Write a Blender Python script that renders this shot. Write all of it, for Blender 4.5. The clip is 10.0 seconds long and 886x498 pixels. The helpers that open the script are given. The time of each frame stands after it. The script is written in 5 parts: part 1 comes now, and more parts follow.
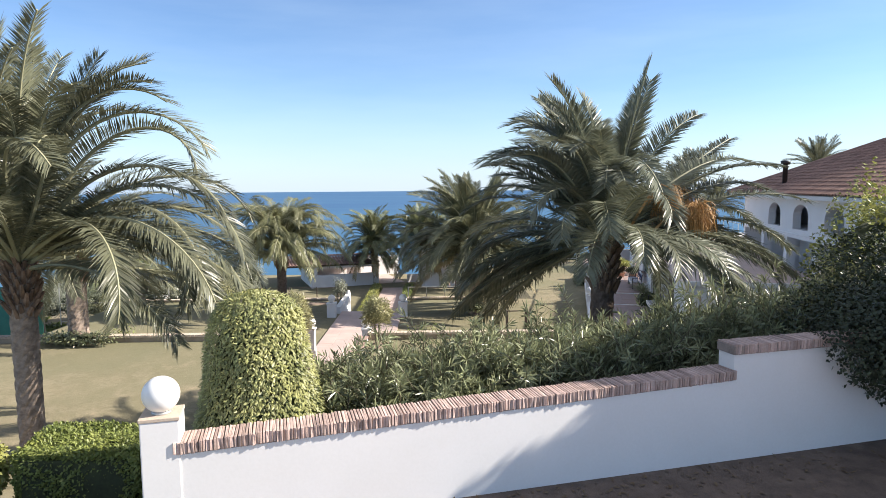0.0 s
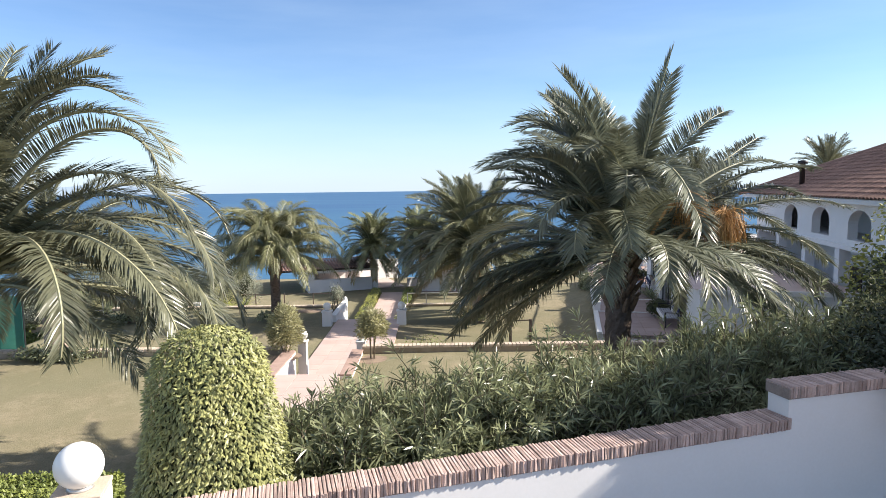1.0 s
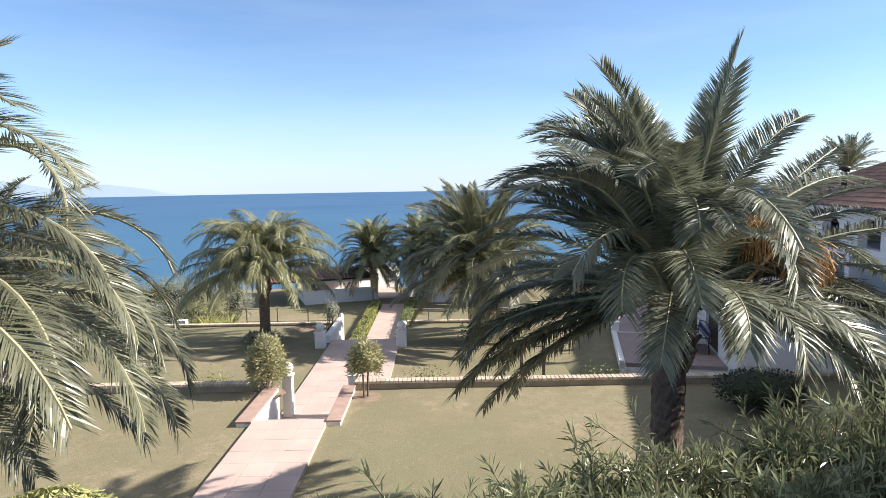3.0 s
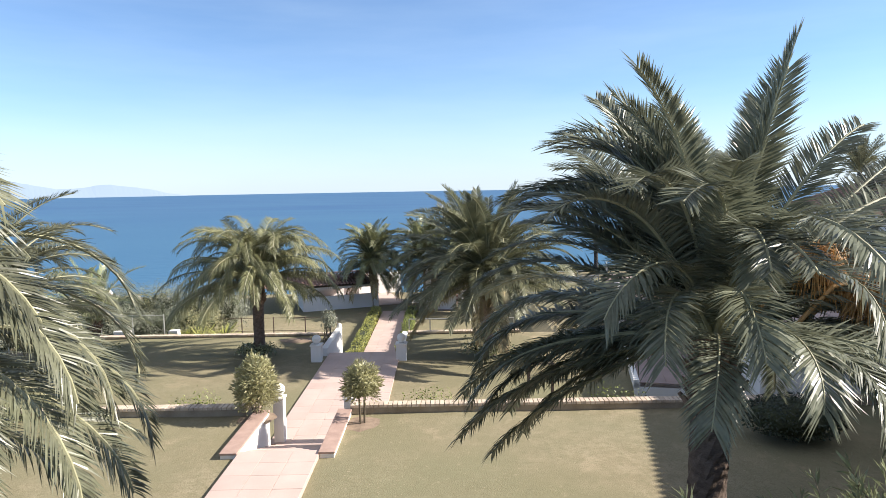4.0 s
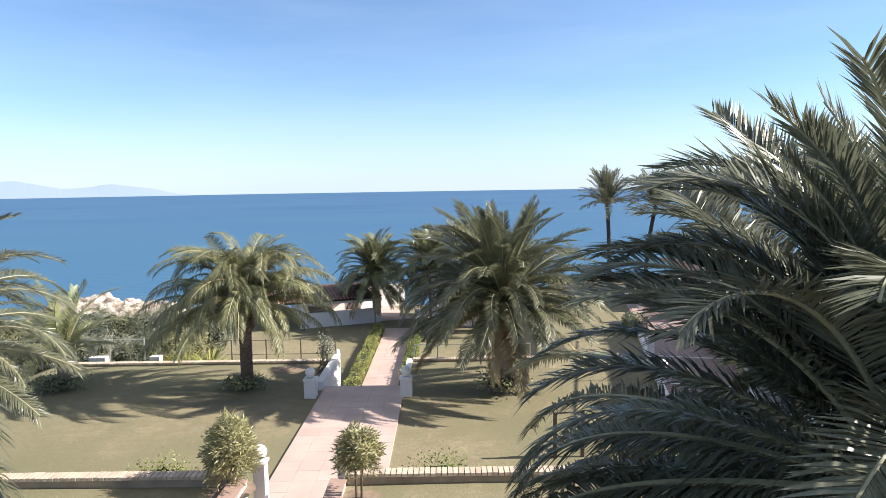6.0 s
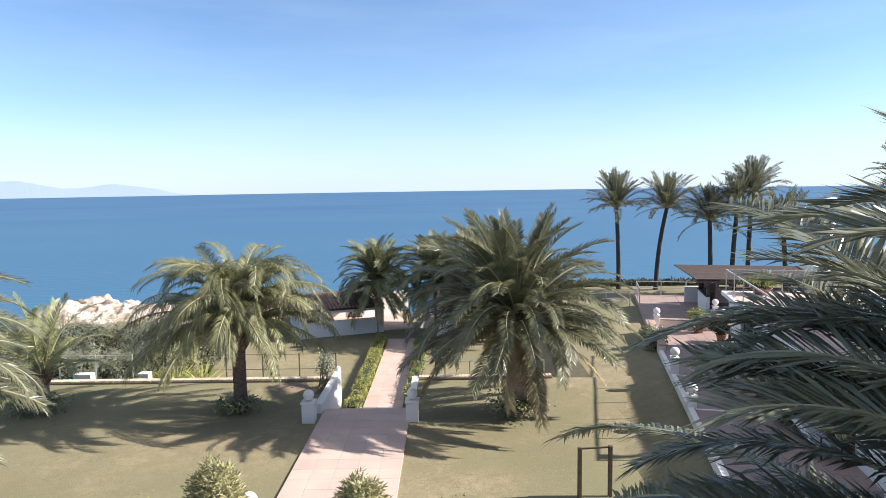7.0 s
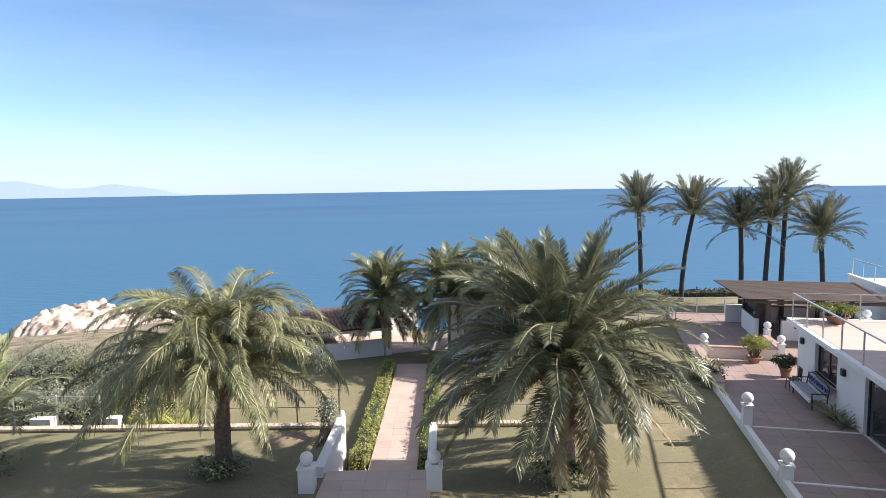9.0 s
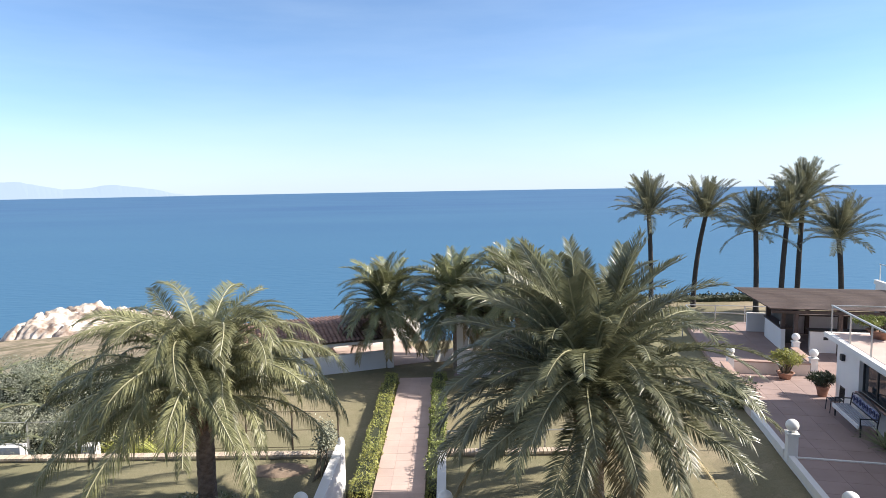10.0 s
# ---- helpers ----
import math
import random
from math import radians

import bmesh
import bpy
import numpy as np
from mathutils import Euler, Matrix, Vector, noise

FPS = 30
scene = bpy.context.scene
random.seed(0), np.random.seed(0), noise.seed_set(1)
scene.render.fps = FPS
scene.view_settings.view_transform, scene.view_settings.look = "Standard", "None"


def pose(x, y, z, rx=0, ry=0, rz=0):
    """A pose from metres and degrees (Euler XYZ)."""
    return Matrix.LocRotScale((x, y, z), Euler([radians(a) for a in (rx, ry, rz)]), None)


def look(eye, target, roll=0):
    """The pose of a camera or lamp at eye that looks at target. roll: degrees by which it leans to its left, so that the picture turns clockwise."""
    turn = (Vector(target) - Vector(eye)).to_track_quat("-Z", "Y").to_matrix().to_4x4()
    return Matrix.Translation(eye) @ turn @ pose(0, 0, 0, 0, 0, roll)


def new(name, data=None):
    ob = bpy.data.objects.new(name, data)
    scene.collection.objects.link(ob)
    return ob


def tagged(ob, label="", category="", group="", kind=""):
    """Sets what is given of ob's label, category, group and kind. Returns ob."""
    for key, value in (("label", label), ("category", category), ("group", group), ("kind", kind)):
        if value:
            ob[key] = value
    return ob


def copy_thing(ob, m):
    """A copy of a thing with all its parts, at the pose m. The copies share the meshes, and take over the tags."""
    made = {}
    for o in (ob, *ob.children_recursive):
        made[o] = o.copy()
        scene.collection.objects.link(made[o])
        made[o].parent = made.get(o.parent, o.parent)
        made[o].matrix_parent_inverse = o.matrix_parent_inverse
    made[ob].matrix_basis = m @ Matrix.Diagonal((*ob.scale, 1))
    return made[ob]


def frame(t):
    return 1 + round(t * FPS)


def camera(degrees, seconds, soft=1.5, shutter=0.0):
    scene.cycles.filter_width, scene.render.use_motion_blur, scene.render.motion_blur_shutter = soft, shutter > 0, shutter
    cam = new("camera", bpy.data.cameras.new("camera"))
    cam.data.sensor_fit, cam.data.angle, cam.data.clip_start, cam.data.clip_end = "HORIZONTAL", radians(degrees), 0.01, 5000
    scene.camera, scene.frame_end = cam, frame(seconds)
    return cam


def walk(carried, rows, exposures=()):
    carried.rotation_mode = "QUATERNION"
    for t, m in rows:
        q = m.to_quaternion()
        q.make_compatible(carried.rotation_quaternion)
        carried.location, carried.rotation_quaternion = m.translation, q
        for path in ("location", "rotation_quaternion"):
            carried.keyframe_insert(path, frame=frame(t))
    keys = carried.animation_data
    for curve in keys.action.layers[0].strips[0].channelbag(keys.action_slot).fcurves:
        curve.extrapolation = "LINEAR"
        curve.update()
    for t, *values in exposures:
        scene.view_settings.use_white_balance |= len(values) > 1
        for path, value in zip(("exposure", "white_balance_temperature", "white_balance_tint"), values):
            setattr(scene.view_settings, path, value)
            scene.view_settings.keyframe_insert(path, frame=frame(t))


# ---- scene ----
cam = camera(70.6, 10.0, soft=0.8)
# seconds, eye x y z, yaw, pitch, roll to the left
ROWS = [
    (0, -0.271, -0.276, 5.129, -0.80, -5.67, -0.43),
    (0.5, -0.211, 0.387, 5.180, -0.72, -5.67, -0.58),
    (1, -0.171, 1.032, 5.245, -0.64, -5.67, -0.69),
    (1.5, -0.143, 1.660, 5.324, -0.55, -5.67, -0.78),
    (2, -0.122, 2.277, 5.415, -0.45, -5.67, -0.85),
    (2.5, -0.105, 2.888, 5.516, -0.36, -5.67, -0.90),
    (3, -0.094, 3.503, 5.626, -0.26, -5.67, -0.93),
    (3.5, -0.090, 4.130, 5.744, -0.17, -5.67, -0.94),
    (4, -0.097, 4.778, 5.867, -0.08, -5.67, -0.95),
    (4.5, -0.119, 5.455, 5.994, 0.01, -5.67, -0.94),
    (5, -0.161, 6.169, 6.123, 0.10, -5.67, -0.92),
    (5.5, -0.227, 6.928, 6.253, 0.17, -5.67, -0.90),
    (6, -0.320, 7.735, 6.382, 0.24, -5.67, -0.88),
    (6.5, -0.442, 8.593, 6.508, 0.30, -5.67, -0.86),
    (7, -0.593, 9.502, 6.630, 0.35, -5.67, -0.85),
    (7.5, -0.769, 10.459, 6.745, 0.39, -5.67, -0.83),
    (8, -0.965, 11.455, 6.853, 0.41, -5.67, -0.83),
    (8.5, -1.171, 12.479, 6.950, 0.42, -5.67, -0.84),
    (9, -1.374, 13.514, 7.035, 0.42, -5.67, -0.87),
    (9.5, -1.554, 14.538, 7.106, 0.39, -5.67, -0.91),
    (10, -1.688, 15.523, 7.162, 0.35, -5.67, -0.97),
]
walk(cam, [(t, pose(x, y, z, 90 + pitch, 0, yaw) @ pose(0, 0, 0, 0, 0, roll)) for t, x, y, z, yaw, pitch, roll in ROWS])
scene.view_settings.exposure = 1.0

# ---- light ----
SUN_EL, SUN_AZ = 33.0, 0.0   # azimuth from the +x axis, degrees
sun_dir = Vector((math.cos(radians(SUN_EL)) * math.cos(radians(SUN_AZ)), math.cos(radians(SUN_EL)) * math.sin(radians(SUN_AZ)), math.sin(radians(SUN_EL))))
sun = new("sun", bpy.data.lights.new("sun", "SUN"))
sun.data.energy, sun.data.angle, sun.data.color = 5.1, radians(0.6), (1.0, 0.918, 0.815)
sun.matrix_world = look(sun_dir * 50, (0, 0, 0))

world = bpy.data.worlds.new("sky")
scene.world = world
world.use_nodes = True
wn, wl = world.node_tree.nodes, world.node_tree.links
sky = wn.new("ShaderNodeTexSky")
sky.sky_type, sky.sun_disc = "NISHITA", False
sky.sun_elevation, sky.sun_rotation = radians(SUN_EL), radians(90 - SUN_AZ)
sky.altitude, sky.air_density, sky.dust_density, sky.ozone_density = 30, 0.9, 0.1, 3.0
wn["Background"].inputs[1].default_value = 0.085
# thin cirrus streaks
tc = wn.new("ShaderNodeTexCoord")
mp = wn.new("ShaderNodeMapping")
mp.inputs["Rotation"].default_value = (0.0, radians(14), 0.0)
mp.inputs["Scale"].default_value = (1.4, 1.4, 9.0)
cn = wn.new("ShaderNodeTexNoise")
cn.inputs["Scale"].default_value, cn.inputs["Detail"].default_value, cn.inputs["Roughness"].default_value = 1.6, 6.0, 0.55
cr = wn.new("ShaderNodeMapRange")
cr.inputs["From Min"].default_value, cr.inputs["From Max"].default_value, cr.inputs["To Max"].default_value = 0.34, 0.95, 0.2
cm = wn.new("ShaderNodeMixRGB")
cm.inputs[2].default_value = (6.3, 7.4, 8.4, 1)
wl.new(tc.outputs["Generated"], mp.inputs[0]); wl.new(mp.outputs[0], cn.inputs["Vector"])
wl.new(cn.outputs["Fac"], cr.inputs[0]); wl.new(cr.outputs[0], cm.inputs[0])
# pale sea haze low over the horizon
sp = wn.new("ShaderNodeSeparateXYZ")
hz = wn.new("ShaderNodeMapRange")
hz.interpolation_type = "SMOOTHSTEP"
hz.inputs["From Min"].default_value, hz.inputs["From Max"].default_value = 0.16, -0.03
hz.inputs["To Min"].default_value, hz.inputs["To Max"].default_value = 0.0, 0.78
hm = wn.new("ShaderNodeMixRGB")
hm.inputs[2].default_value = (4.25, 5.2, 6.6, 1)
wl.new(tc.outputs["Generated"], sp.inputs[0]); wl.new(sp.outputs[2], hz.inputs[0]); wl.new(hz.outputs[0], hm.inputs[0])
tint = wn.new("ShaderNodeMixRGB")
tint.blend_type = "MULTIPLY"
tint.inputs[0].default_value, tint.inputs[2].default_value = 1.0, (0.945, 1.03, 1.14, 1)
wl.new(sky.outputs[0], tint.inputs[1]); wl.new(tint.outputs[0], hm.inputs[1]); wl.new(hm.outputs[0], cm.inputs[1])
# cirrus veil added overhead, out of view, to turn fill in shade neutral
vr = wn.new("ShaderNodeMapRange")
vr.interpolation_type = "SMOOTHSTEP"
vr.inputs["From Min"].default_value, vr.inputs["From Max"].default_value, vr.inputs["To Max"].default_value = 0.3, 0.85, 0.7
vm = wn.new("ShaderNodeMixRGB")
vm.inputs[2].default_value = (3.6, 3.55, 3.6, 1)
wl.new(sp.outputs[2], vr.inputs[0]); wl.new(vr.outputs[0], vm.inputs[0]); wl.new(cm.outputs[0], vm.inputs[1]); wl.new(vm.outputs[0], wn["Background"].inputs[0])


# ---- materials ----
def mat(name, base, dark=None, rough=0.7, scale=3.0, fine=40.0, bump=0.2, metal=0.0, vary=0.0, spec=0.5, fine_mix=0.35, island=0.0, stretch=(1, 1, 1), trans=0.0):
    """A surface with colour variation at two scales, grain bump, and a shade of its own for each object or island."""
    m = bpy.data.materials.new(name)
    m.use_nodes = True
    n, l = m.node_tree.nodes, m.node_tree.links
    b = n["Principled BSDF"]
    dark = dark or tuple(c * 0.7 for c in base)
    t = n.new("ShaderNodeTexCoord")
    mp = n.new("ShaderNodeMapping")
    mp.inputs["Scale"].default_value = stretch
    geo = n.new("ShaderNodeNewGeometry")
    l.new(geo.outputs["Position"], mp.inputs[0])
    n1, n2 = n.new("ShaderNodeTexNoise"), n.new("ShaderNodeTexNoise")
    n1.inputs["Scale"].default_value, n1.inputs["Detail"].default_value = scale, 5
    n2.inputs["Scale"].default_value, n2.inputs["Detail"].default_value = fine, 3
    for k in (n1, n2):
        l.new(mp.outputs[0], k.inputs["Vector"])
    mx = n.new("ShaderNodeMix")
    l.new(n1.outputs["Fac"], mx.inputs[2]); l.new(n2.outputs["Fac"], mx.inputs[3])
    mx.inputs[0].default_value = fine_mix
    rp = n.new("ShaderNodeMapRange")
    rp.inputs["From Min"].default_value, rp.inputs["From Max"].default_value = 0.35, 0.65
    l.new(mx.outputs[0], rp.inputs[0])
    col = n.new("ShaderNodeMixRGB")
    col.inputs[1].default_value, col.inputs[2].default_value = (*dark, 1), (*base, 1)
    l.new(rp.outputs[0], col.inputs[0])
    out = col.outputs[0]
    for amount, node, sock in ((vary, "ShaderNodeObjectInfo", "Random"), (island, "ShaderNodeNewGeometry", "Random Per Island")):
        if amount:
            o = n.new(node)
            r = n.new("ShaderNodeMapRange")
            r.inputs["To Min"].default_value, r.inputs["To Max"].default_value = 1 - amount, 1 + amount
            l.new(o.outputs[sock], r.inputs[0])
            h = n.new("ShaderNodeHueSaturation")
            l.new(r.outputs[0], h.inputs["Value"]); l.new(out, h.inputs["Color"])
            out = h.outputs[0]
    l.new(out, b.inputs["Base Color"])
    b.inputs["Roughness"].default_value, b.inputs["Metallic"].default_value = rough, metal
    b.inputs["Specular IOR Level"].default_value = spec
    if trans:
        tr = n.new("ShaderNodeBsdfTranslucent")
        l.new(out, tr.inputs[0])
        ms = n.new("ShaderNodeMixShader")
        ms.inputs[0].default_value = trans
        l.new(b.outputs[0], ms.inputs[1]); l.new(tr.outputs[0], ms.inputs[2])
        l.new(ms.outputs[0], n["Material Output"].inputs[0])
    if bump:
        bp = n.new("ShaderNodeBump")
        bp.inputs["Strength"].default_value, bp.inputs["Distance"].default_value = bump, 0.02
        l.new(mx.outputs[0], bp.inputs["Height"]); l.new(bp.outputs[0], b.inputs["Normal"])
    return m


M_white = mat("white_render", (0.81, 0.795, 0.785), (0.765, 0.75, 0.735), 0.8, 1.2, 30, 0.08)
M_brick = mat("cap_brick", (0.56, 0.43, 0.385), (0.40, 0.285, 0.245), 0.85, 9, 70, 0.4, vary=0.28)
M_mortar = mat("mortar", (0.30, 0.25, 0.22), (0.2, 0.16, 0.14), 0.95, 6, 60, 0.3)
M_tile = mat("terracotta_slab", (0.585, 0.452, 0.405), (0.48, 0.365, 0.325), 0.7, 1.1, 35, 0.15, vary=0.05)
M_joint = mat("slab_joint", (0.51, 0.39, 0.345), (0.42, 0.315, 0.275), 0.9, 4, 40, 0.2)
# darker copy of terracotta_slab; the terrace's shade is put into its colour
M_tile_shaded = mat("shade_dark_slab", (0.345, 0.255, 0.234), (0.272, 0.198, 0.18), 0.7, 1.1, 35, 0.15, vary=0.04)
M_globe = mat("opal_globe", (0.85, 0.85, 0.84), (0.80, 0.80, 0.79), 0.35, 3, 20, 0.02)
M_trunk = mat("palm_bark", (0.42, 0.335, 0.275), (0.19, 0.145, 0.115), 0.9, 7, 45, 0.8, stretch=(1, 1, 1.6))
M_boot = mat("palm_boot", (0.30, 0.20, 0.14), (0.13, 0.085, 0.06), 0.85, 9, 50, 0.6, island=0.3)
M_greybark = mat("thin_bark", (0.055, 0.048, 0.044), (0.028, 0.025, 0.024), 0.9, 6, 50, 0.6, stretch=(1, 1, 2))
M_bark2 = mat("brown_palm_bark", (0.21, 0.155, 0.125), (0.09, 0.065, 0.052), 0.9, 7, 45, 0.8, stretch=(1, 1, 1.6))
M_frond = mat("frond_green", (0.225, 0.233, 0.14), (0.128, 0.134, 0.08), 0.36, 2.5, 20, 0.0, vary=0.28, trans=0.32, spec=0.5)
M_frondn = mat("frond_grey_green", (0.225, 0.24, 0.17), (0.13, 0.14, 0.098), 0.34, 2.5, 20, 0.0, vary=0.28, trans=0.25, spec=0.42)
M_frondl = mat("frond_dusty_green", (0.185, 0.19, 0.12), (0.106, 0.11, 0.07), 0.33, 2.5, 20, 0.0, vary=0.28, trans=0.26, spec=0.55)
M_frond2 = mat("frond_yellow_green", (0.30, 0.30, 0.155), (0.165, 0.17, 0.088), 0.38, 2.5, 20, 0.0, vary=0.34, trans=0.32, spec=0.45)
M_frond3 = mat("frond_fresh_green", (0.34, 0.36, 0.18), (0.20, 0.22, 0.11), 0.36, 2.5, 20, 0.0, vary=0.3, trans=0.3)
M_frond4 = mat("frond_olive_green", (0.20, 0.20, 0.125), (0.11, 0.112, 0.07), 0.36, 2.5, 20, 0.0, vary=0.3, trans=0.24)
M_frond5 = mat("frond_glossy_green", (0.27, 0.28, 0.14), (0.135, 0.146, 0.072), 0.34, 2.5, 20, 0.0, vary=0.45, trans=0.3, spec=0.6)
M_skirt = mat("frond_straw", (0.40, 0.34, 0.19), (0.23, 0.18, 0.095), 0.65, 3, 20, 0.0, vary=0.3, trans=0.15)
M_dead = mat("frond_dry", (0.20, 0.14, 0.075), (0.12, 0.08, 0.045), 0.7, 3, 20, 0.0, vary=0.25, trans=0.1)
M_rachis = mat("frond_rib", (0.36, 0.35, 0.22), (0.26, 0.25, 0.15), 0.5, 3, 20, 0.0)
M_date = mat("date_stalk", (0.52, 0.31, 0.12), (0.33, 0.185, 0.07), 0.6, 8, 60, 0.0, island=0.25)
M_oleander = mat("oleander_leaf", (0.30, 0.322, 0.18), (0.155, 0.17, 0.095), 0.28, 2.0, 12, 0.0, island=0.45, trans=0.26)
M_stem = mat("shrub_stem", (0.16, 0.13, 0.09), (0.08, 0.065, 0.045), 0.9, 10, 60, 0.3)
M_ivy = mat("variegated_leaf", (0.42, 0.415, 0.165), (0.20, 0.22, 0.085), 0.42, 1.8, 10, 0.0, island=0.38, trans=0.2)
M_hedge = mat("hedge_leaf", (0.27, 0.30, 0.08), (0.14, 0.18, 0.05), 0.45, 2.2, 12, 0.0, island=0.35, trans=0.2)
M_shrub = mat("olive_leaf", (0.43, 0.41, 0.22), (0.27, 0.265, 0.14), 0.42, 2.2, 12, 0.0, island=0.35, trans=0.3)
# brighter copy of hedge_leaf with the sunlight put into its colour
M_lithedge = mat("lit_hedge_leaf", (0.43, 0.42, 0.12), (0.22, 0.25, 0.075), 0.45, 2.2, 12, 0.0, island=0.35, trans=0.25)
M_ever = mat("evergreen_leaf", (0.105, 0.12, 0.036), (0.04, 0.055, 0.02), 0.42, 1.6, 12, 0.0, island=0.4, trans=0.2)
# very dark leaf; for the near tree it also holds the shade
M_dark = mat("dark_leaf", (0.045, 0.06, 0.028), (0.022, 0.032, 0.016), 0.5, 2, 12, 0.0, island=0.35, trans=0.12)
M_bushgrey = mat("wild_leaf", (0.25, 0.27, 0.185), (0.135, 0.152, 0.1), 0.55, 0.7, 8, 0.0, island=0.35, trans=0.15)
M_wild = mat("grey_olive_leaf", (0.37, 0.385, 0.295), (0.21, 0.222, 0.165), 0.5, 1.2, 8, 0.0, island=0.4, trans=0.2)
M_earth = mat("dry_earth", (0.30, 0.225, 0.165), (0.18, 0.13, 0.095), 0.95, 5, 60, 0.6)
# dark filler that carries the shade deep between the leaves
M_core = mat("shade_core", (0.06, 0.07, 0.03), (0.03, 0.036, 0.018), 0.9, 4, 20, 0.2)
M_roof = mat("roof_tile", (0.34, 0.21, 0.165), (0.20, 0.115, 0.09), 0.85, 2.5, 25, 0.3, island=0.25)
M_wood = mat("dark_wood", (0.105, 0.07, 0.056), (0.06, 0.042, 0.035), 0.75, 3, 40, 0.3, vary=0.15, stretch=(1, 4, 4))
M_steel = mat("pale_metal", (0.62, 0.62, 0.60), (0.50, 0.50, 0.48), 0.4, 5, 40, 0.0, metal=0.6)
M_iron = mat("dark_iron", (0.05, 0.05, 0.055), (0.03, 0.03, 0.033), 0.5, 5, 40, 0.0, metal=0.5)
M_slat = mat("pale_grey_slat", (0.42, 0.43, 0.47), (0.30, 0.31, 0.35), 0.5, 6, 40, 0.1)
M_pot = mat("clay_pot", (0.36, 0.20, 0.14), (0.25, 0.13, 0.09), 0.8, 7, 50, 0.2)
M_bluetile = mat("blue_white_tile", (0.10, 0.13, 0.36), (0.55, 0.55, 0.6), 0.3, 14, 30, 0.0)
M_bluepaint = mat("blue_black_paint", (0.045, 0.055, 0.16), (0.03, 0.035, 0.09), 0.45, 6, 40, 0.0)
M_rock = mat("pale_rock", (0.74, 0.655, 0.575), (0.20, 0.135, 0.10), 0.9, 0.28, 1.0, 1.0, fine_mix=0.45)
M_cream = mat("weathered_render", (0.42, 0.35, 0.27), (0.27, 0.22, 0.17), 0.9, 2.5, 40, 0.4)
M_coping = mat("coping_brick", (0.60, 0.50, 0.40), (0.44, 0.35, 0.28), 0.9, 4, 50, 0.3, island=0.15)
M_coping2 = mat("stair_coping", (0.44, 0.31, 0.26), (0.33, 0.225, 0.19), 0.85, 4, 50, 0.2)
M_parapet = mat("pink_render", (0.72, 0.62, 0.56), (0.6, 0.5, 0.45), 0.85, 2, 30, 0.1)
M_net = mat("green_net", (0.05, 0.22, 0.17), (0.03, 0.15, 0.12), 0.7, 2, 30, 0.1)
M_yucca = mat("yucca_leaf", (0.50, 0.50, 0.16), (0.32, 0.35, 0.10), 0.4, 3, 20, 0.0, island=0.3, trans=0.3)
M_dim = mat("dim_interior", (0.10, 0.09, 0.085), (0.07, 0.065, 0.06), 0.8, 2, 20, 0.1)


def glass_mat():
    m = bpy.data.materials.new("window_glass")
    m.use_nodes = True
    b = m.node_tree.nodes["Principled BSDF"]
    b.inputs["Base Color"].default_value = (0.03, 0.035, 0.04, 1)
    b.inputs["Roughness"].default_value = 0.06
    return m


M_glass = glass_mat()


def ground_mat():
    """Dry winter lawn with bare patches; scrub and dirt past the garden."""
    m = bpy.data.materials.new("dry_lawn")
    m.use_nodes = True
    n, l = m.node_tree.nodes, m.node_tree.links
    b = n["Principled BSDF"]
    g = n.new("ShaderNodeNewGeometry")
    def noise_tex(scale, detail=5, rough=0.55):
        k = n.new("ShaderNodeTexNoise")
        k.inputs["Scale"].default_value, k.inputs["Detail"].default_value, k.inputs["Roughness"].default_value = scale, detail, rough
        l.new(g.outputs["Position"], k.inputs["Vector"])
        return k.outputs["Fac"]
    def ranged(x, a, c):
        r = n.new("ShaderNodeMapRange")
        r.inputs["From Min"].default_value, r.inputs["From Max"].default_value = a, c
        l.new(x, r.inputs[0])
        return r.outputs[0]
    def blend(f, a, c):
        k = n.new("ShaderNodeMixRGB")
        l.new(f, k.inputs[0])
        for i, v in ((1, a), (2, c)):
            if isinstance(v, tuple):
                k.inputs[i].default_value = (*v, 1)
            else:
                l.new(v, k.inputs[i])
        return k.outputs[0]
    big, mid, fin = noise_tex(0.35), noise_tex(2.2), noise_tex(38, 3)
    c = blend(ranged(mid, 0.35, 0.65), (0.25, 0.214, 0.138), (0.335, 0.285, 0.195))
    c = blend(ranged(big, 0.42, 0.62), c, (0.235, 0.21, 0.132))
    bare = noise_tex(0.8, 6, 0.65)
    c = blend(ranged(bare, 0.58, 0.72), c, (0.40, 0.325, 0.225))
    c = blend(ranged(noise_tex(0.11, 3), 0.4, 0.62), c, (0.205, 0.2, 0.122))
    c = blend(ranged(noise_tex(7.5, 6, 0.7), 0.5, 0.68), c, (0.2, 0.185, 0.112))
    c = blend(ranged(noise_tex(15, 4, 0.6), 0.6, 0.74), c, (0.38, 0.325, 0.225))
    c = blend(ranged(fin, 0.2, 0.55), (0.16, 0.138, 0.086), c)
    far = n.new("ShaderNodeSeparateXYZ")
    l.new(g.outputs["Position"], far.inputs[0])
    scrub = blend(ranged(noise_tex(0.25, 6, 0.7), 0.4, 0.6), (0.15, 0.135, 0.085), (0.36, 0.29, 0.215))
    c = blend(ranged(far.outputs["Z"], -2.7, -3.6), c, scrub)
    l.new(c, b.inputs["Base Color"])
    b.inputs["Roughness"].default_value = 0.95
    b.inputs["Specular IOR Level"].default_value = 0.15
    bp = n.new("ShaderNodeBump")
    bp.inputs["Strength"].default_value, bp.inputs["Distance"].default_value = 0.4, 0.025
    l.new(fin, bp.inputs["Height"]); l.new(bp.outputs[0], b.inputs["Normal"])
    return m


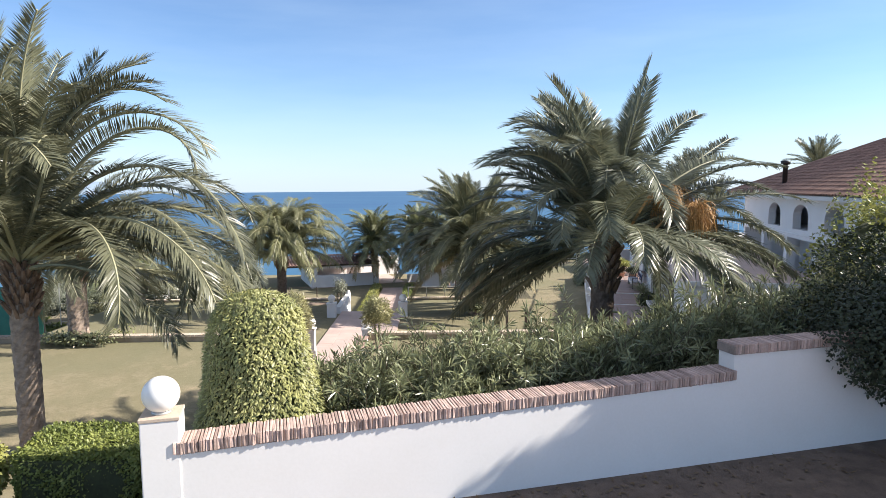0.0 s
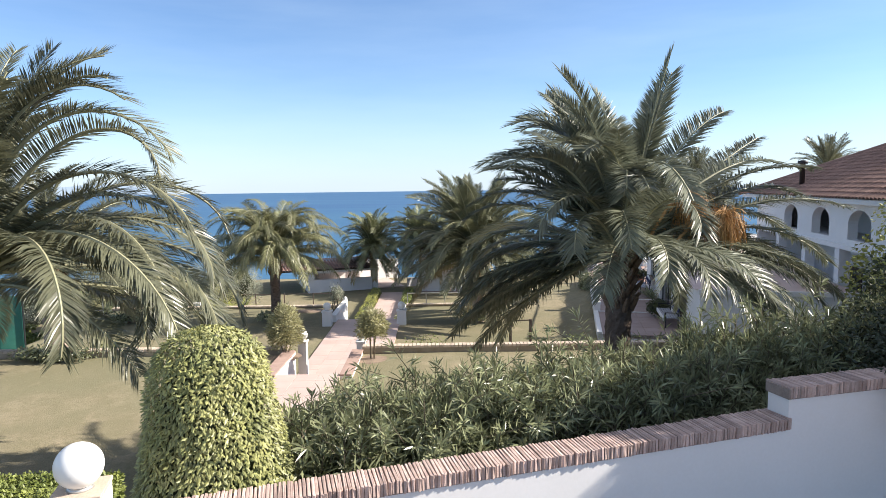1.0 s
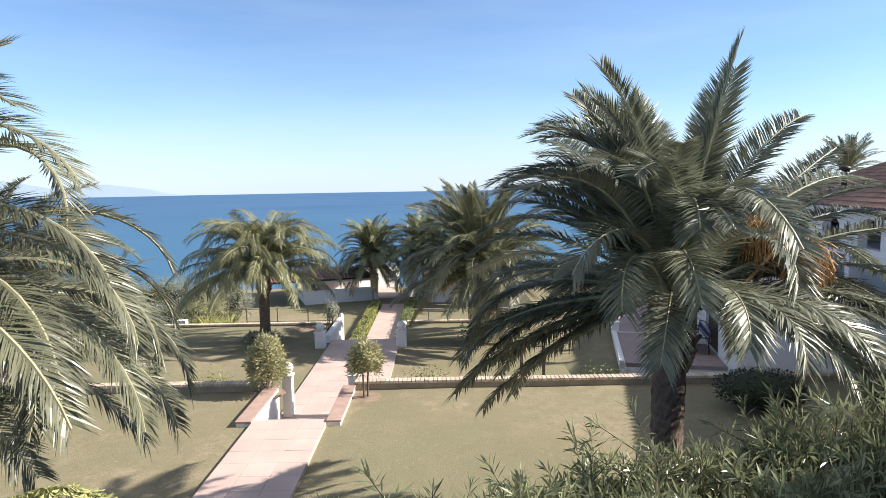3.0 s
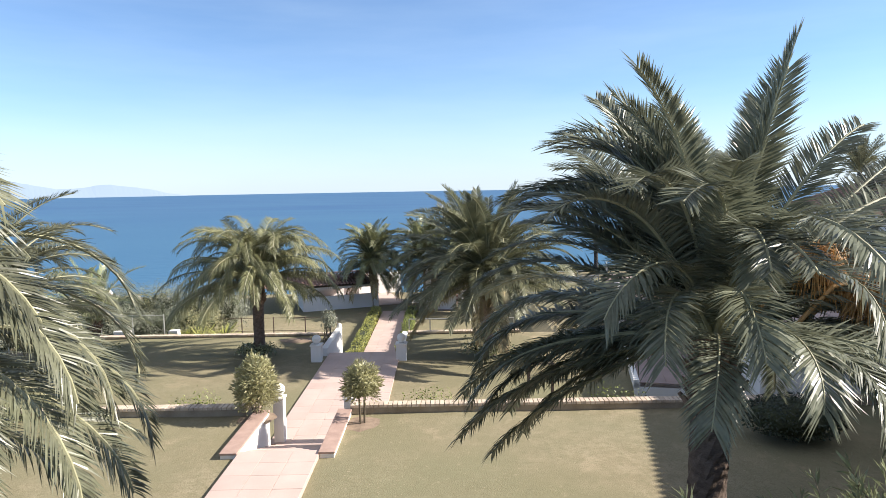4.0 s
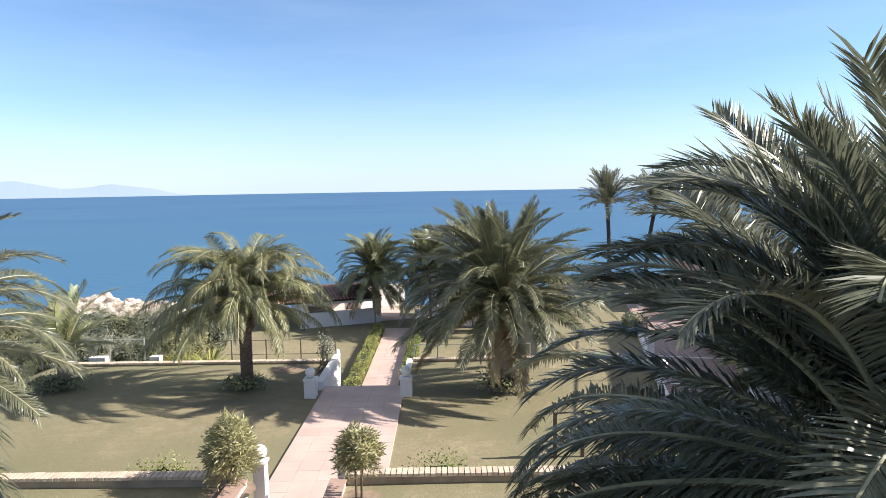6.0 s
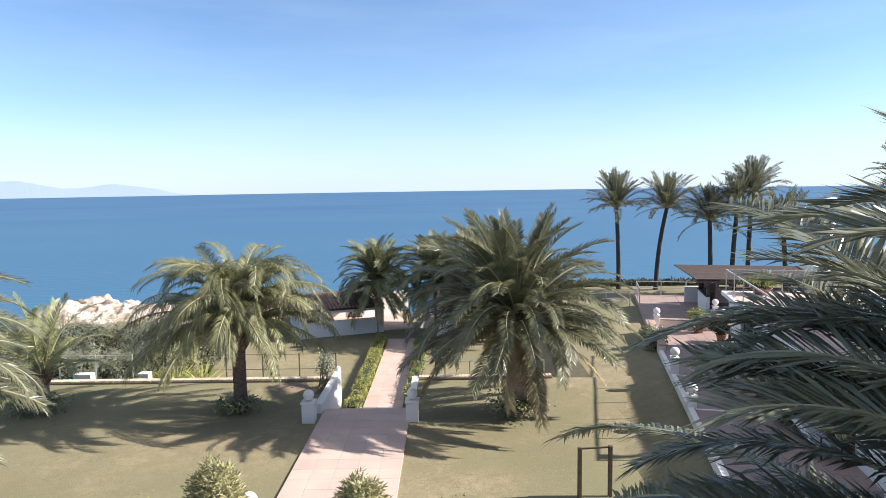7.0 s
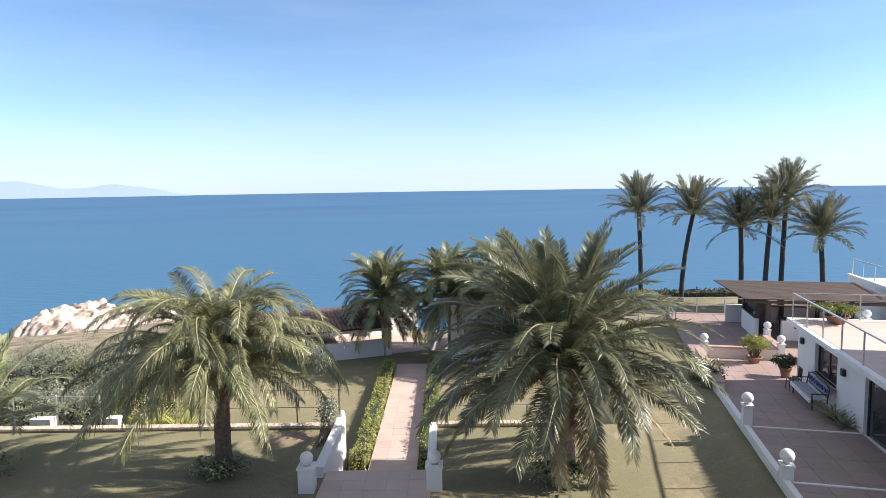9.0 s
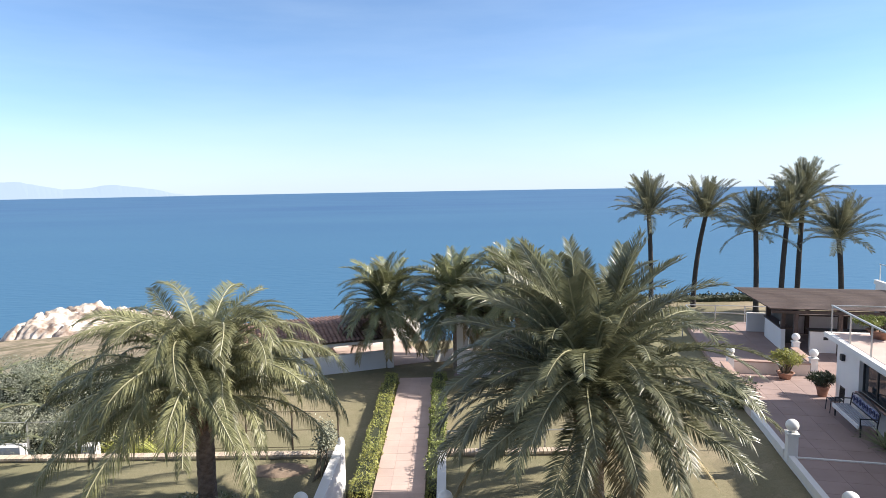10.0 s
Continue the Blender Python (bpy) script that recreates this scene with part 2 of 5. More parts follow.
def sea_mat():
    m = bpy.data.materials.new("sea_water")
    m.use_nodes = True
    n, l = m.node_tree.nodes, m.node_tree.links
    b = n["Principled BSDF"]
    g = n.new("ShaderNodeNewGeometry")
    mp = n.new("ShaderNodeMapping")
    mp.inputs["Scale"].default_value = (0.3, 1, 1)
    l.new(g.outputs["Position"], mp.inputs[0])
    k = n.new("ShaderNodeTexNoise")
    k.inputs["Scale"].default_value, k.inputs["Detail"].default_value = 0.01, 6
    l.new(mp.outputs[0], k.inputs["Vector"])
    r = n.new("ShaderNodeMapRange")
    r.inputs["From Min"].default_value, r.inputs["From Max"].default_value = 0.35, 0.65
    l.new(k.outputs["Fac"], r.inputs[0])
    c = n.new("ShaderNodeMixRGB")
    c.inputs[1].default_value, c.inputs[2].default_value = (0.044, 0.112, 0.228, 1), (0.06, 0.143, 0.253, 1)
    l.new(r.outputs[0], c.inputs[0])
    # shallower, greener water towards the shore
    sx = n.new("ShaderNodeSeparateXYZ")
    sr = n.new("ShaderNodeMapRange")
    sr.inputs["From Min"].default_value, sr.inputs["From Max"].default_value = 1100, 120
    l.new(g.outputs["Position"], sx.inputs[0]); l.new(sx.outputs[1], sr.inputs[0])
    cc = n.new("ShaderNodeMixRGB")
    cc.inputs[2].default_value = (0.052, 0.142, 0.246, 1)
    l.new(sr.outputs[0], cc.inputs[0]); l.new(c.outputs[0], cc.inputs[1]); l.new(cc.outputs[0], b.inputs["Base Color"])
    b.inputs["Roughness"].default_value = 0.55
    b.inputs["Specular IOR Level"].default_value = 0.2
    w = n.new("ShaderNodeTexNoise")
    w.inputs["Scale"].default_value, w.inputs["Detail"].default_value = 0.5, 4
    l.new(mp.outputs[0], w.inputs["Vector"])
    bp = n.new("ShaderNodeBump")
    bp.inputs["Strength"].default_value, bp.inputs["Distance"].default_value = 0.5, 0.6
    l.new(w.outputs["Fac"], bp.inputs["Height"]); l.new(bp.outputs[0], b.inputs["Normal"])
    return m


# ---- building helpers ----
def empty(name, x, y, z, rz=0.0, s=1.0):
    e = new(name)
    e.empty_display_size = 0.1
    e.matrix_basis = pose(x, y, z, 0, 0, rz) @ Matrix.Scale(s, 4)
    return e


def mesh_of(name, verts, faces, mats, idx=None, smooth=False):
    me = bpy.data.meshes.new(name)
    me.from_pydata(verts, [], faces)
    for m in mats if isinstance(mats, (list, tuple)) else [mats]:
        me.materials.append(m)
    if idx is not None:
        me.polygons.foreach_set("material_index", idx)
    if smooth:
        me.polygons.foreach_set("use_smooth", [True] * len(faces))
    me.update()
    return me


def part(name, data, parent=None, m=None, label=""):
    """One mesh object, under a thing or a part where a parent is given, at the local pose m."""
    ob = new(name, data)
    if parent is not None:
        ob.parent = parent
    if m is not None:
        ob.matrix_basis = m
    if label:
        ob["label"] = label
    if name in STUFF:
        ob["kind"] = "stuff"
    return ob


STUFF = {"foliage", "woody_base", "boot_ring", "fruit_spray", "crown", "coping"}


def bm_mesh(name, bm, mats, smooth=False):
    me = bpy.data.meshes.new(name)
    bm.normal_update()
    bm.to_mesh(me)
    bm.free()
    for m in mats if isinstance(mats, (list, tuple)) else [mats]:
        me.materials.append(m)
    if smooth:
        me.polygons.foreach_set("use_smooth", [True] * len(me.polygons))
    return me


def box_bm(bm, x0, x1, y0, y1, z0, z1, bevel=0.0):
    r = bmesh.ops.create_cube(bm, size=1)
    bmesh.ops.scale(bm, vec=(x1 - x0, y1 - y0, z1 - z0), verts=r["verts"])
    bmesh.ops.translate(bm, vec=((x0 + x1) / 2, (y0 + y1) / 2, (z0 + z1) / 2), verts=r["verts"])
    if bevel:
        es = list({e for v in r["verts"] for e in v.link_edges})
        bmesh.ops.bevel(bm, geom=es, offset=bevel, segments=2, affect="EDGES", profile=0.6)


def box(name, x0, x1, y0, y1, z0, z1, m, bevel=0.0):
    bm = bmesh.new()
    box_bm(bm, x0, x1, y0, y1, z0, z1, bevel)
    return bm_mesh(name, bm, m)


def boxes(name, rows, m, bevel=0.0):
    bm = bmesh.new()
    for r in rows:
        box_bm(bm, *r, bevel)
    return bm_mesh(name, bm, m)


def tube(verts, faces, pts, radii, sides=6):
    """Appends a tapered tube along pts."""
    base = len(verts)
    up = Vector((0, 0, 1))
    for i, p in enumerate(pts):
        d = (Vector(pts[min(i + 1, len(pts) - 1)]) - Vector(pts[max(i - 1, 0)])).normalized()
        a = d.cross(up if abs(d.z) < 0.95 else Vector((1, 0, 0))).normalized()
        b = a.cross(d)
        for k in range(sides):
            t = 2 * math.pi * k / sides
            verts.append(tuple(Vector(p) + (a * math.cos(t) + b * math.sin(t)) * radii[i]))
    for i in range(len(pts) - 1):
        for k in range(sides):
            q = base + i * sides
            faces.append((q + k, q + (k + 1) % sides, q + sides + (k + 1) % sides, q + sides + k))
    faces.append(tuple(base + (len(pts) - 1) * sides + k for k in range(sides)))
    faces.append(tuple(base + k for k in reversed(range(sides))))


def lathe(name, prof, m, sides=24, smooth=True):
    v, f = [], []
    for r, z in prof:
        for k in range(sides):
            t = 2 * math.pi * k / sides
            v.append((r * math.cos(t), r * math.sin(t), z))
    for i in range(len(prof) - 1):
        for k in range(sides):
            f.append((i * sides + k, i * sides + (k + 1) % sides, (i + 1) * sides + (k + 1) % sides, (i + 1) * sides + k))
    f.append(tuple((len(prof) - 1) * sides + k for k in range(sides)))
    f.append(tuple(reversed(range(sides))))
    return mesh_of(name, v, f, m, smooth=smooth)


def globe_mesh(r):
    bm = bmesh.new()
    bmesh.ops.create_uvsphere(bm, u_segments=28, v_segments=16, radius=r)
    return bm_mesh("globe", bm, M_globe, smooth=True)


# ---- ground, sea, distance ----
UX, UY, VX, VY = 0.975, -0.222, 0.222, 0.975     # terrace axes: u to the sea-side right, v along the terrace


def tr(u, v):
    return 6.8 + u * UX + v * VX, 28.2 + u * UY + v * VY


TROT = math.degrees(math.atan2(UY, UX))


def ease(a, b, x):
    t = min(1, max(0, (x - a) / (b - a)))
    return t * t * (3 - 2 * t)


def ground_z(x, y):
    if y < 21.0:
        z = -0.1 + (1.75 * (1 - ease(5.5, 10.5, y)) if x < -3.0 or y < 4.5 else 0.0)
    elif y < 34.25:
        z = -1.12
    else:
        z = -2.42
        z += ease(2.6, 5.5, x) * (1.25 * (1 - ease(47, 60, y)))
    z -= .75 * ease(4, 10, x) * ease(54, 63, y)
    if -4.95 < x < -2.75 and 18.4 < y < 21.2:
        z = -1.4
    if -5.1 < x < -1.95 and 30.8 < y < 34.3:
        z = -2.75
    u, v = (x - 6.8) * UX + (y - 28.2) * UY, -(x - 6.8) * UY + (y - 28.2) * UX
    if .8 < u < 11.2 and -4.2 < v < 24.0:
        z = min(z, -1.7)
    if -1.6 < u <= .8 and -5.2 < v < 24.6:
        z += (-.6 - .034 * min(v, 15) - z) * ease(-1.6, -.3, u)
    # the headland that runs down to the rocks
    ax, ay, bx, by = -22.0, 48.0, -98.0, 172.0
    s = max(0.0, min(1.0, ((x - ax) * (bx - ax) + (y - ay) * (by - ay)) / ((bx - ax) ** 2 + (by - ay) ** 2)))
    d = math.hypot(x - ax - s * (bx - ax), y - ay - s * (by - ay))
    head = -3.4 - 24.5 * s ** 0.92 - max(0, d - 14 - 12 * s) * 0.55 + 0.5 * noise.noise((x * 0.15, y * 0.15, 0))
    edge = max(0.0, y - 54.5 - 17 * ease(3.5, 12, x)) + max(0.0, -17.5 - x) * 0.55 + max(0.0, x - 75) * 0.5
    land = z - (edge * 0.9 if edge > 0 else 0.0)
    return max(-34.0, max(land, head) if edge > 0 else land) + 0.025 * noise.noise((x * 0.5, y * 0.5, 3))


xs = sorted([-5.12, -5.08, -4.97, -4.93, -2.78, -2.72, -1.97, -1.93] + [-260, -220, -190, -170] + [-160 + 4 * i for i in range(33)] + [-30 + 1.0 * i for i in range(12)] + [-18 + 0.75 * i for i in range(57)] + [26, 29, 33, 38, 45, 55, 65, 75, 80, 90, 110, 140])
ys = sorted([18.38, 18.42, 30.78, 30.82] + [-45, -30, -20, -12, -6] + [-4 + 0.75 * i for i in range(33)] + [20.6, 20.97, 21.03, 21.4] + [22 + 0.75 * i for i in range(16)] + [34.1, 34.22, 34.28, 34.6] + [35 + 1.0 * i for i in range(37)] + [72, 73, 74, 76, 79, 84] + [88 + 4 * i for i in range(34)] + [230, 250, 280])
gv = [(x, y, ground_z(x, y)) for y in ys for x in xs]
gf = [(j * len(xs) + i, j * len(xs) + i + 1, (j + 1) * len(xs) + i + 1, (j + 1) * len(xs) + i) for j in range(len(ys) - 1) for i in range(len(xs) - 1)]
ground = part("ground", mesh_of("ground", gv, gf, ground_mat(), smooth=False))
tagged(ground, "dry olive-brown winter lawn on stepped garden terraces above the sea", "lawn", kind="structure")

SEA = -26.0
sv, sf = [], []
rings = [20, 120, 300, 700, 1500, 3000, 4930]
for i, r in enumerate(rings):
    for k in range(96):
        t = 2 * math.pi * k / 96
        sv.append((r * math.cos(t), 8 + r * math.sin(t), SEA))
for i in range(len(rings) - 1):
    for k in range(96):
        sf.append((i * 96 + k, i * 96 + (k + 1) % 96, (i + 1) * 96 + (k + 1) % 96, (i + 1) * 96 + k))
sf.append(tuple(range(96)))
water = part("water", mesh_of("water", sv, sf, sea_mat()))
tagged(water, "calm blue sea with faint pale ripples reaching the horizon", "sea", kind="structure")


def far_coast():
    rng = random.Random(4)
    v, f = [], []
    n = 70
    for i in range(n):
        a = radians(112 + 26 * i / (n - 1))      # angle from +x
        h = 72 * math.exp(-((i - 16) / 7.0) ** 2) + 80 * math.exp(-((i - 33) / 9.0) ** 2) + 26 * math.exp(-((i - 8) / 5.0) ** 2) + 40 * ease(20, 45, i) + rng.uniform(-3, 3)
        for r, z in ((4700, SEA), (4760, SEA + 5 + h)):
            v.append((r * math.cos(a), 8 + r * math.sin(a), z))
        if i:
            f.append((2 * i - 2, 2 * i, 2 * i + 1, 2 * i - 1))
    m = bpy.data.materials.new("mountain_haze_glow")
    m.use_nodes = True
    b = m.node_tree.nodes["Principled BSDF"]
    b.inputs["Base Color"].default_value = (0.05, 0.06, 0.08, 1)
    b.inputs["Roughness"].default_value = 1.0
    # pale blue emission stands in for the haze before the mountains
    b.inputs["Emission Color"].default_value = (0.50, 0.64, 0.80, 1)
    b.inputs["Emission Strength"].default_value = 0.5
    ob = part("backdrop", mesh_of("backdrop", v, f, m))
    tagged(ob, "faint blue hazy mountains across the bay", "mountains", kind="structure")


far_coast()


def rocks():
    bm = bmesh.new()
    bmesh.ops.create_grid(bm, x_segments=200, y_segments=150, size=1)
    for v in bm.verts:
        x, y = v.co.x, v.co.y
        p = Vector((x * 3.1, y * 3.1, 0.4))
        wob = .12 * noise.noise(p * .8)
        rim = ease(-1, -.55, x + wob) * ease(-1, -.78, -x + wob) * ease(-1, -.2, y + wob) * ease(-1, -.5, -y)
        h = rim ** .7 * (9.2 - 1.6 * x + .9 * noise.noise(p * .6))
        ridge = 1 - 2 * abs(noise.noise(Vector((p.x * 1.5 + p.y * .6, p.y * .9, 2.1))))
        crack = max(0, .16 - abs(noise.noise(p * 1.1))) / .16
        crag = 1 - 2 * abs(noise.noise(Vector((p.x * 4.2 - p.y * 2.0, p.y * 3.1, 5.3))))
        strata = abs(((p.x * .9 + p.y * 1.6 + .5 * noise.noise(p * 2.2)) * 1.7) % 1.0 - .5)
        h += rim * (1.3 * ridge + .8 * crag + .4 * strata + .28 * noise.noise(p * 9) - 1.6 * crack)
        v.co = Vector((x * 25, y * 24, h - 0.6 - 5 * ease(0.1, 1, -y)))
    me = bm_mesh("pale_rocks", bm, M_rock, smooth=True)
    ob = part("rock_outcrop", me, None, pose(-83, 157, -32.2, 0, 0, -22))
    tagged(ob, "pale cream rocky headland rising over the sea", "rock")


rocks()

# ---- garden walls, paths, stairs ----
def slab_path(name, label, x0, x1, y0, y1, z, nx, ny, seed, ox=0.0, oy=0.0, rz=0.0, slope=0.0):
    """A bed with terracotta slabs laid on it; later filled with slabs as parts."""
    bed = empty(name, ox, oy, 0, rz)
    me = box("bed", x0, x1, y0, y1, z - 0.14, z - 0.012, M_joint)
    if slope:
        for v in me.vertices:
            v.co.z += slope * v.co.y
    part("bed", me, bed)
    tagged(bed, label, "path", kind="structure")
    LATE.append((bed, x0, x1, y0, y1, z, nx, ny, seed, slope))
    return bed


LATE = []


def fill_slabs():
    for bed, x0, x1, y0, y1, z, nx, ny, seed, slope in LATE:
        rng = random.Random(seed)
        w, d = (x1 - x0) / nx, (y1 - y0) / ny
        g = 0.0035
        # all floors but the paths take the slab darkened for shade
        me = box("slab", -w / 2 + g, w / 2 - g, -d / 2 + g, d / 2 - g, -0.03, 0.0, M_tile if bed.name.startswith("path") else M_tile_shaded)
        bm = bmesh.new(); bm.from_mesh(me)
        bmesh.ops.bevel(bm, geom=[e for e in bm.edges if all(v.co.z > -0.01 for v in e.verts)], offset=0.003, segments=1, affect="EDGES")
        bm.to_mesh(me); bm.free()
        for i in range(nx):
            for j in range(ny):
                x, y = x0 + w * (i + 0.5), y0 + d * (j + 0.5)
                part("slab", me, bed, pose(x, y, z + slope * y + rng.uniform(-0.002, 0.002), math.degrees(math.atan(slope)) + rng.uniform(-0.15, 0.15), rng.uniform(-0.15, 0.15), 0))


slab_path("path", "terracotta slab garden path between lawns", -4.75, -2.92, 7.5, 18.4, 0.0, 3, 18, 1)
slab_path("path", "wide terracotta slab path leading to the gate pillars", -4.95, -1.93, 21.3, 30.8, -1.06, 5, 16, 2)
slab_path("path", "narrow terracotta path between low clipped hedges", -4.15, -2.5, 33.6, 46.2, -2.36, 3, 21, 3)


def stairs(x0, x1, y0, y1, z0, z1, n):
    st = empty("stairs", 0, 0, 0)
    tagged(st, "terracotta garden steps going down towards the sea", "stairs", kind="structure")
    for i in range(n):
        d = (y1 - y0) / n
        zt = z0 + (z1 - z0) * (i + 1) / n
        part("step", box("step", x0, x1, y0 + i * d, y0 + (i + 1) * d, zt - 0.5, zt, M_tile, 0.012), st)
    return st


stairs(-4.74, -2.93, 18.4, 21.3, 0.0, -1.06, 6)
stairs(-4.9, -2.1, 30.8, 33.6, -1.06, -2.36, 7)


def globe_pillar(x, y, z0, ztop, w, r, label, rz=0.0, group="globe pillars"):
    e = empty("globe_pillar", x, y, z0, rz)
    h = ztop - z0
    bm = bmesh.new()
    box_bm(bm, -w / 2, w / 2, -w / 2, w / 2, -0.05, h - 0.06, 0.012)
    part("shaft", bm_mesh("shaft", bm, M_white), e)
    part("cap", box("cap", -w / 2 - 0.03, w / 2 + 0.03, -w / 2 - 0.03, w / 2 + 0.03, h - 0.06, h, M_white, 0.012), e)
    part("collar", lathe("collar", [(r * 0.55, h), (r * 0.5, h + 0.03), (r * 0.42, h + 0.045)], M_steel, 16), e, None, "grey metal lamp collar")
    part("globe", globe_mesh(r), e, pose(0, 0, h + 0.03 + r * 0.95), "white opal globe lamp")
    tagged(e, label, "garden lamp", group)
    return e


# near white wall with its brick-on-edge cap
WA, WX, WY = 13.86, -0.09, 6.29


def wall_at(s, t=0.0):
    c, k = math.cos(radians(WA)), math.sin(radians(WA))
    return WX + s * c - t * k, WY + s * k + t * c


def near_wall():
    e = empty("wall_near", WX, WY, 0, WA)
    tagged(e, "white rendered garden wall with a brick-on-edge cap", "wall", kind="structure")
    v = []
    s0, s1, s2 = -2.76, 3.58, 12.0
    for s, zt in ((s0, 2.635 + 0.03 * s0), (s1, 2.635 + 0.03 * s1)):
        v += [(s, 0, -0.3), (s, 0.28, -0.3), (s, 0.28, zt), (s, 0, zt)]
    f = [(0, 1, 2, 3), (7, 6, 5, 4), (0, 4, 5, 1), (1, 5, 6, 2), (2, 6, 7, 3), (3, 7, 4, 0)]
    part("lower_wall", mesh_of("lower_wall", v, f, M_white), e)
    part("upper_wall", box("upper_wall", s1, s2, 0.0, 0.28, -0.3, 3.06, M_white), e)
    # mortar bed under the bricks
    v = []
    for s in (s0, s1):
        z = 2.637 + 0.03 * s
        v += [(s, -0.01, z), (s, 0.29, z), (s, 0.29, z + 0.10), (s, -0.01, z + 0.10)]
    part("mortar_bed", mesh_of("mortar_bed", v, f, M_mortar), e)
    part("mortar_bed", box("mortar_bed", s1 - 0.02, s2, -0.016, 0.296, 3.062, 3.165, M_mortar), e)
    return e


wall_near = near_wall()


def wall_bricks():
    rng = random.Random(11)
    shapes = []
    for k in range(4):
        bm = bmesh.new()
        box_bm(bm, -0.0142, 0.0142, -0.165, 0.165, 0, 0.118)
        for v in bm.verts:
            v.co += Vector((rng.uniform(-.002, .002), rng.uniform(-.009, .009), rng.uniform(-.005, .005)))
        bmesh.ops.bevel(bm, geom=list(bm.edges), offset=0.004, segments=1, affect="EDGES")
        shapes.append(bm_mesh("brick", bm, M_brick))
    for s0, s1, z0, rise in ((-2.8, 3.6, 2.642, .03), (3.59, 7.0, 3.066, 0.0)):
        s = s0
        while s < s1:
            part("brick", shapes[rng.randrange(4)], wall_near, pose(s, 0.14 + rng.uniform(-.008, .008), z0 + rise * s + rng.uniform(-.004, .004), rng.uniform(-1, 1), rng.uniform(-2, 2), rng.uniform(-1, 1)))
            s += 0.0335


px, py = wall_at(-2.93, 0.17)
gate_pillar = empty("globe_pillar", px, py, -0.1, WA)
part("shaft", box("shaft", -.18, .18, -.18, .18, -.1, 3.0, M_white, 0.012), gate_pillar)
part("cap", box("cap", -.187, .187, -.187, .187, 3.0, 3.035, M_coping, 0.006), gate_pillar, None, "thin grey stone cap")
part("collar", lathe("collar", [(.1, 3.035), (.09, 3.055), (.08, 3.06)], M_steel, 16), gate_pillar)
part("globe", globe_mesh(.178), gate_pillar, pose(0, 0, 3.22), "white opal globe lamp")
tagged(gate_pillar, "square white gate pillar topped by a white globe lamp", "garden lamp", "globe pillars")
M_soil = mat("dark_soil", (0.19, 0.14, 0.11), (0.10, 0.075, 0.06), 0.95, 5, 60, 0.8)
patio = empty("patio", WX, WY, 0, WA)
part("soil_bed", box("soil_bed", -2.7, 14, -4, 0.1, 0.9, 1.72, M_soil), patio)
# unseen ground behind the camera, added to bounce warm light onto the wall
part("paving", box("paving", -2.7, 14, -16, -4, 0.9, 1.73, M_tile), patio)
rng = random.Random(17)
lv, lf = [], []
for i in range(700):
    c, a, q = Vector((rng.uniform(-1, 11), -abs(rng.gauss(0, .8)) - .03, 1.735)), rng.uniform(0, 6.3), rng.uniform(.02, .05)
    d, w = Vector((math.cos(a), math.sin(a), rng.uniform(-.2, .3))) * q, Vector((-math.sin(a), math.cos(a), rng.uniform(-.3, .3))) * q * .4
    j = len(lv)
    lv += [tuple(c - d), tuple(c + w), tuple(c + d), tuple(c - w)]
    lf.append((j, j + 1, j + 2, j + 3))
litter = part("leaf_litter", mesh_of("leaf_litter", lv, lf, M_dead), None, pose(WX, WY, 0, 0, 0, WA))
tagged(litter, "dry brown leaves scattered on the yard", "leaf litter", kind="stuff")
tagged(patio, "dark earth yard strewn with dry leaves beside the white wall", "yard", kind="structure")


# low brick retaining walls
def low_wall(name, x0, x1, y, z0, z1, label):
    e = empty(name, 0, 0, 0)
    part("face", box("face", x0, x1, y - 0.1, y + 0.14, z0, z1 - 0.07, M_cream, 0.01), e)
    rng = random.Random(int(abs(x0 * 10)) + 5)
    v, f = [], []
    x = x0
    while x < x1 - 0.05:
        w = 0.115
        b = len(v)
        dz, dy = rng.uniform(-.004, .004), rng.uniform(-.006, .006)
        for p in ((x, y - .14 + dy, z1 - .07), (x + w, y - .14 + dy, z1 - .07), (x + w, y + .18 + dy, z1 - .07), (x, y + .18 + dy, z1 - .07)):
            v.append(p)
        for p in ((x + .006, y - .134 + dy, z1 + dz), (x + w - .006, y - .134 + dy, z1 + dz), (x + w - .006, y + .174 + dy, z1 + dz), (x + .006, y + .174 + dy, z1 + dz)):
            v.append(p)
        f += [(b + 4, b + 5, b + 6, b + 7), (b, b + 1, b + 5, b + 4), (b + 1, b + 2, b + 6, b + 5), (b + 2, b + 3, b + 7, b + 6), (b + 3, b, b + 4, b + 7)]
        x += 0.125
    part("coping", mesh_of("coping", v, f, M_coping), e, None, "worn pale brick coping")
    tagged(e, label, "wall", kind="structure")


low_wall("low_wall", -22.0, -5.05, 21.0, -1.3, 0.15, "low brick-topped retaining wall along the lawn edge")
low_wall("low_wall", -2.6, 12.0, 21.0, -1.3, 0.15, "low brick-topped retaining wall along the lawn edge")
low_wall("low_wall", -17.5, -5.25, 34.2, -2.6, -0.98, "low brick-topped retaining wall before the lower garden")
low_wall("low_wall", -1.8, 3.6, 34.2, -2.6, -0.98, "low brick-topped retaining wall before the lower garden")


def stair_cheek(x0, x1, y0, y1, z0, z1, label, m=None, cap=None):
    e = empty("stair_wall", 0, 0, 0)
    part("body", box("body", x0, x1, y0, y1, z0, z1 - 0.05, m or M_white, 0.008), e)
    part("coping", box("coping", x0 - 0.02, x1 + 0.02, y0 - 0.02, y1 + 0.02, z1 - 0.05, z1, cap or M_white, 0.012), e)
    tagged(e, label, "wall", kind="structure")


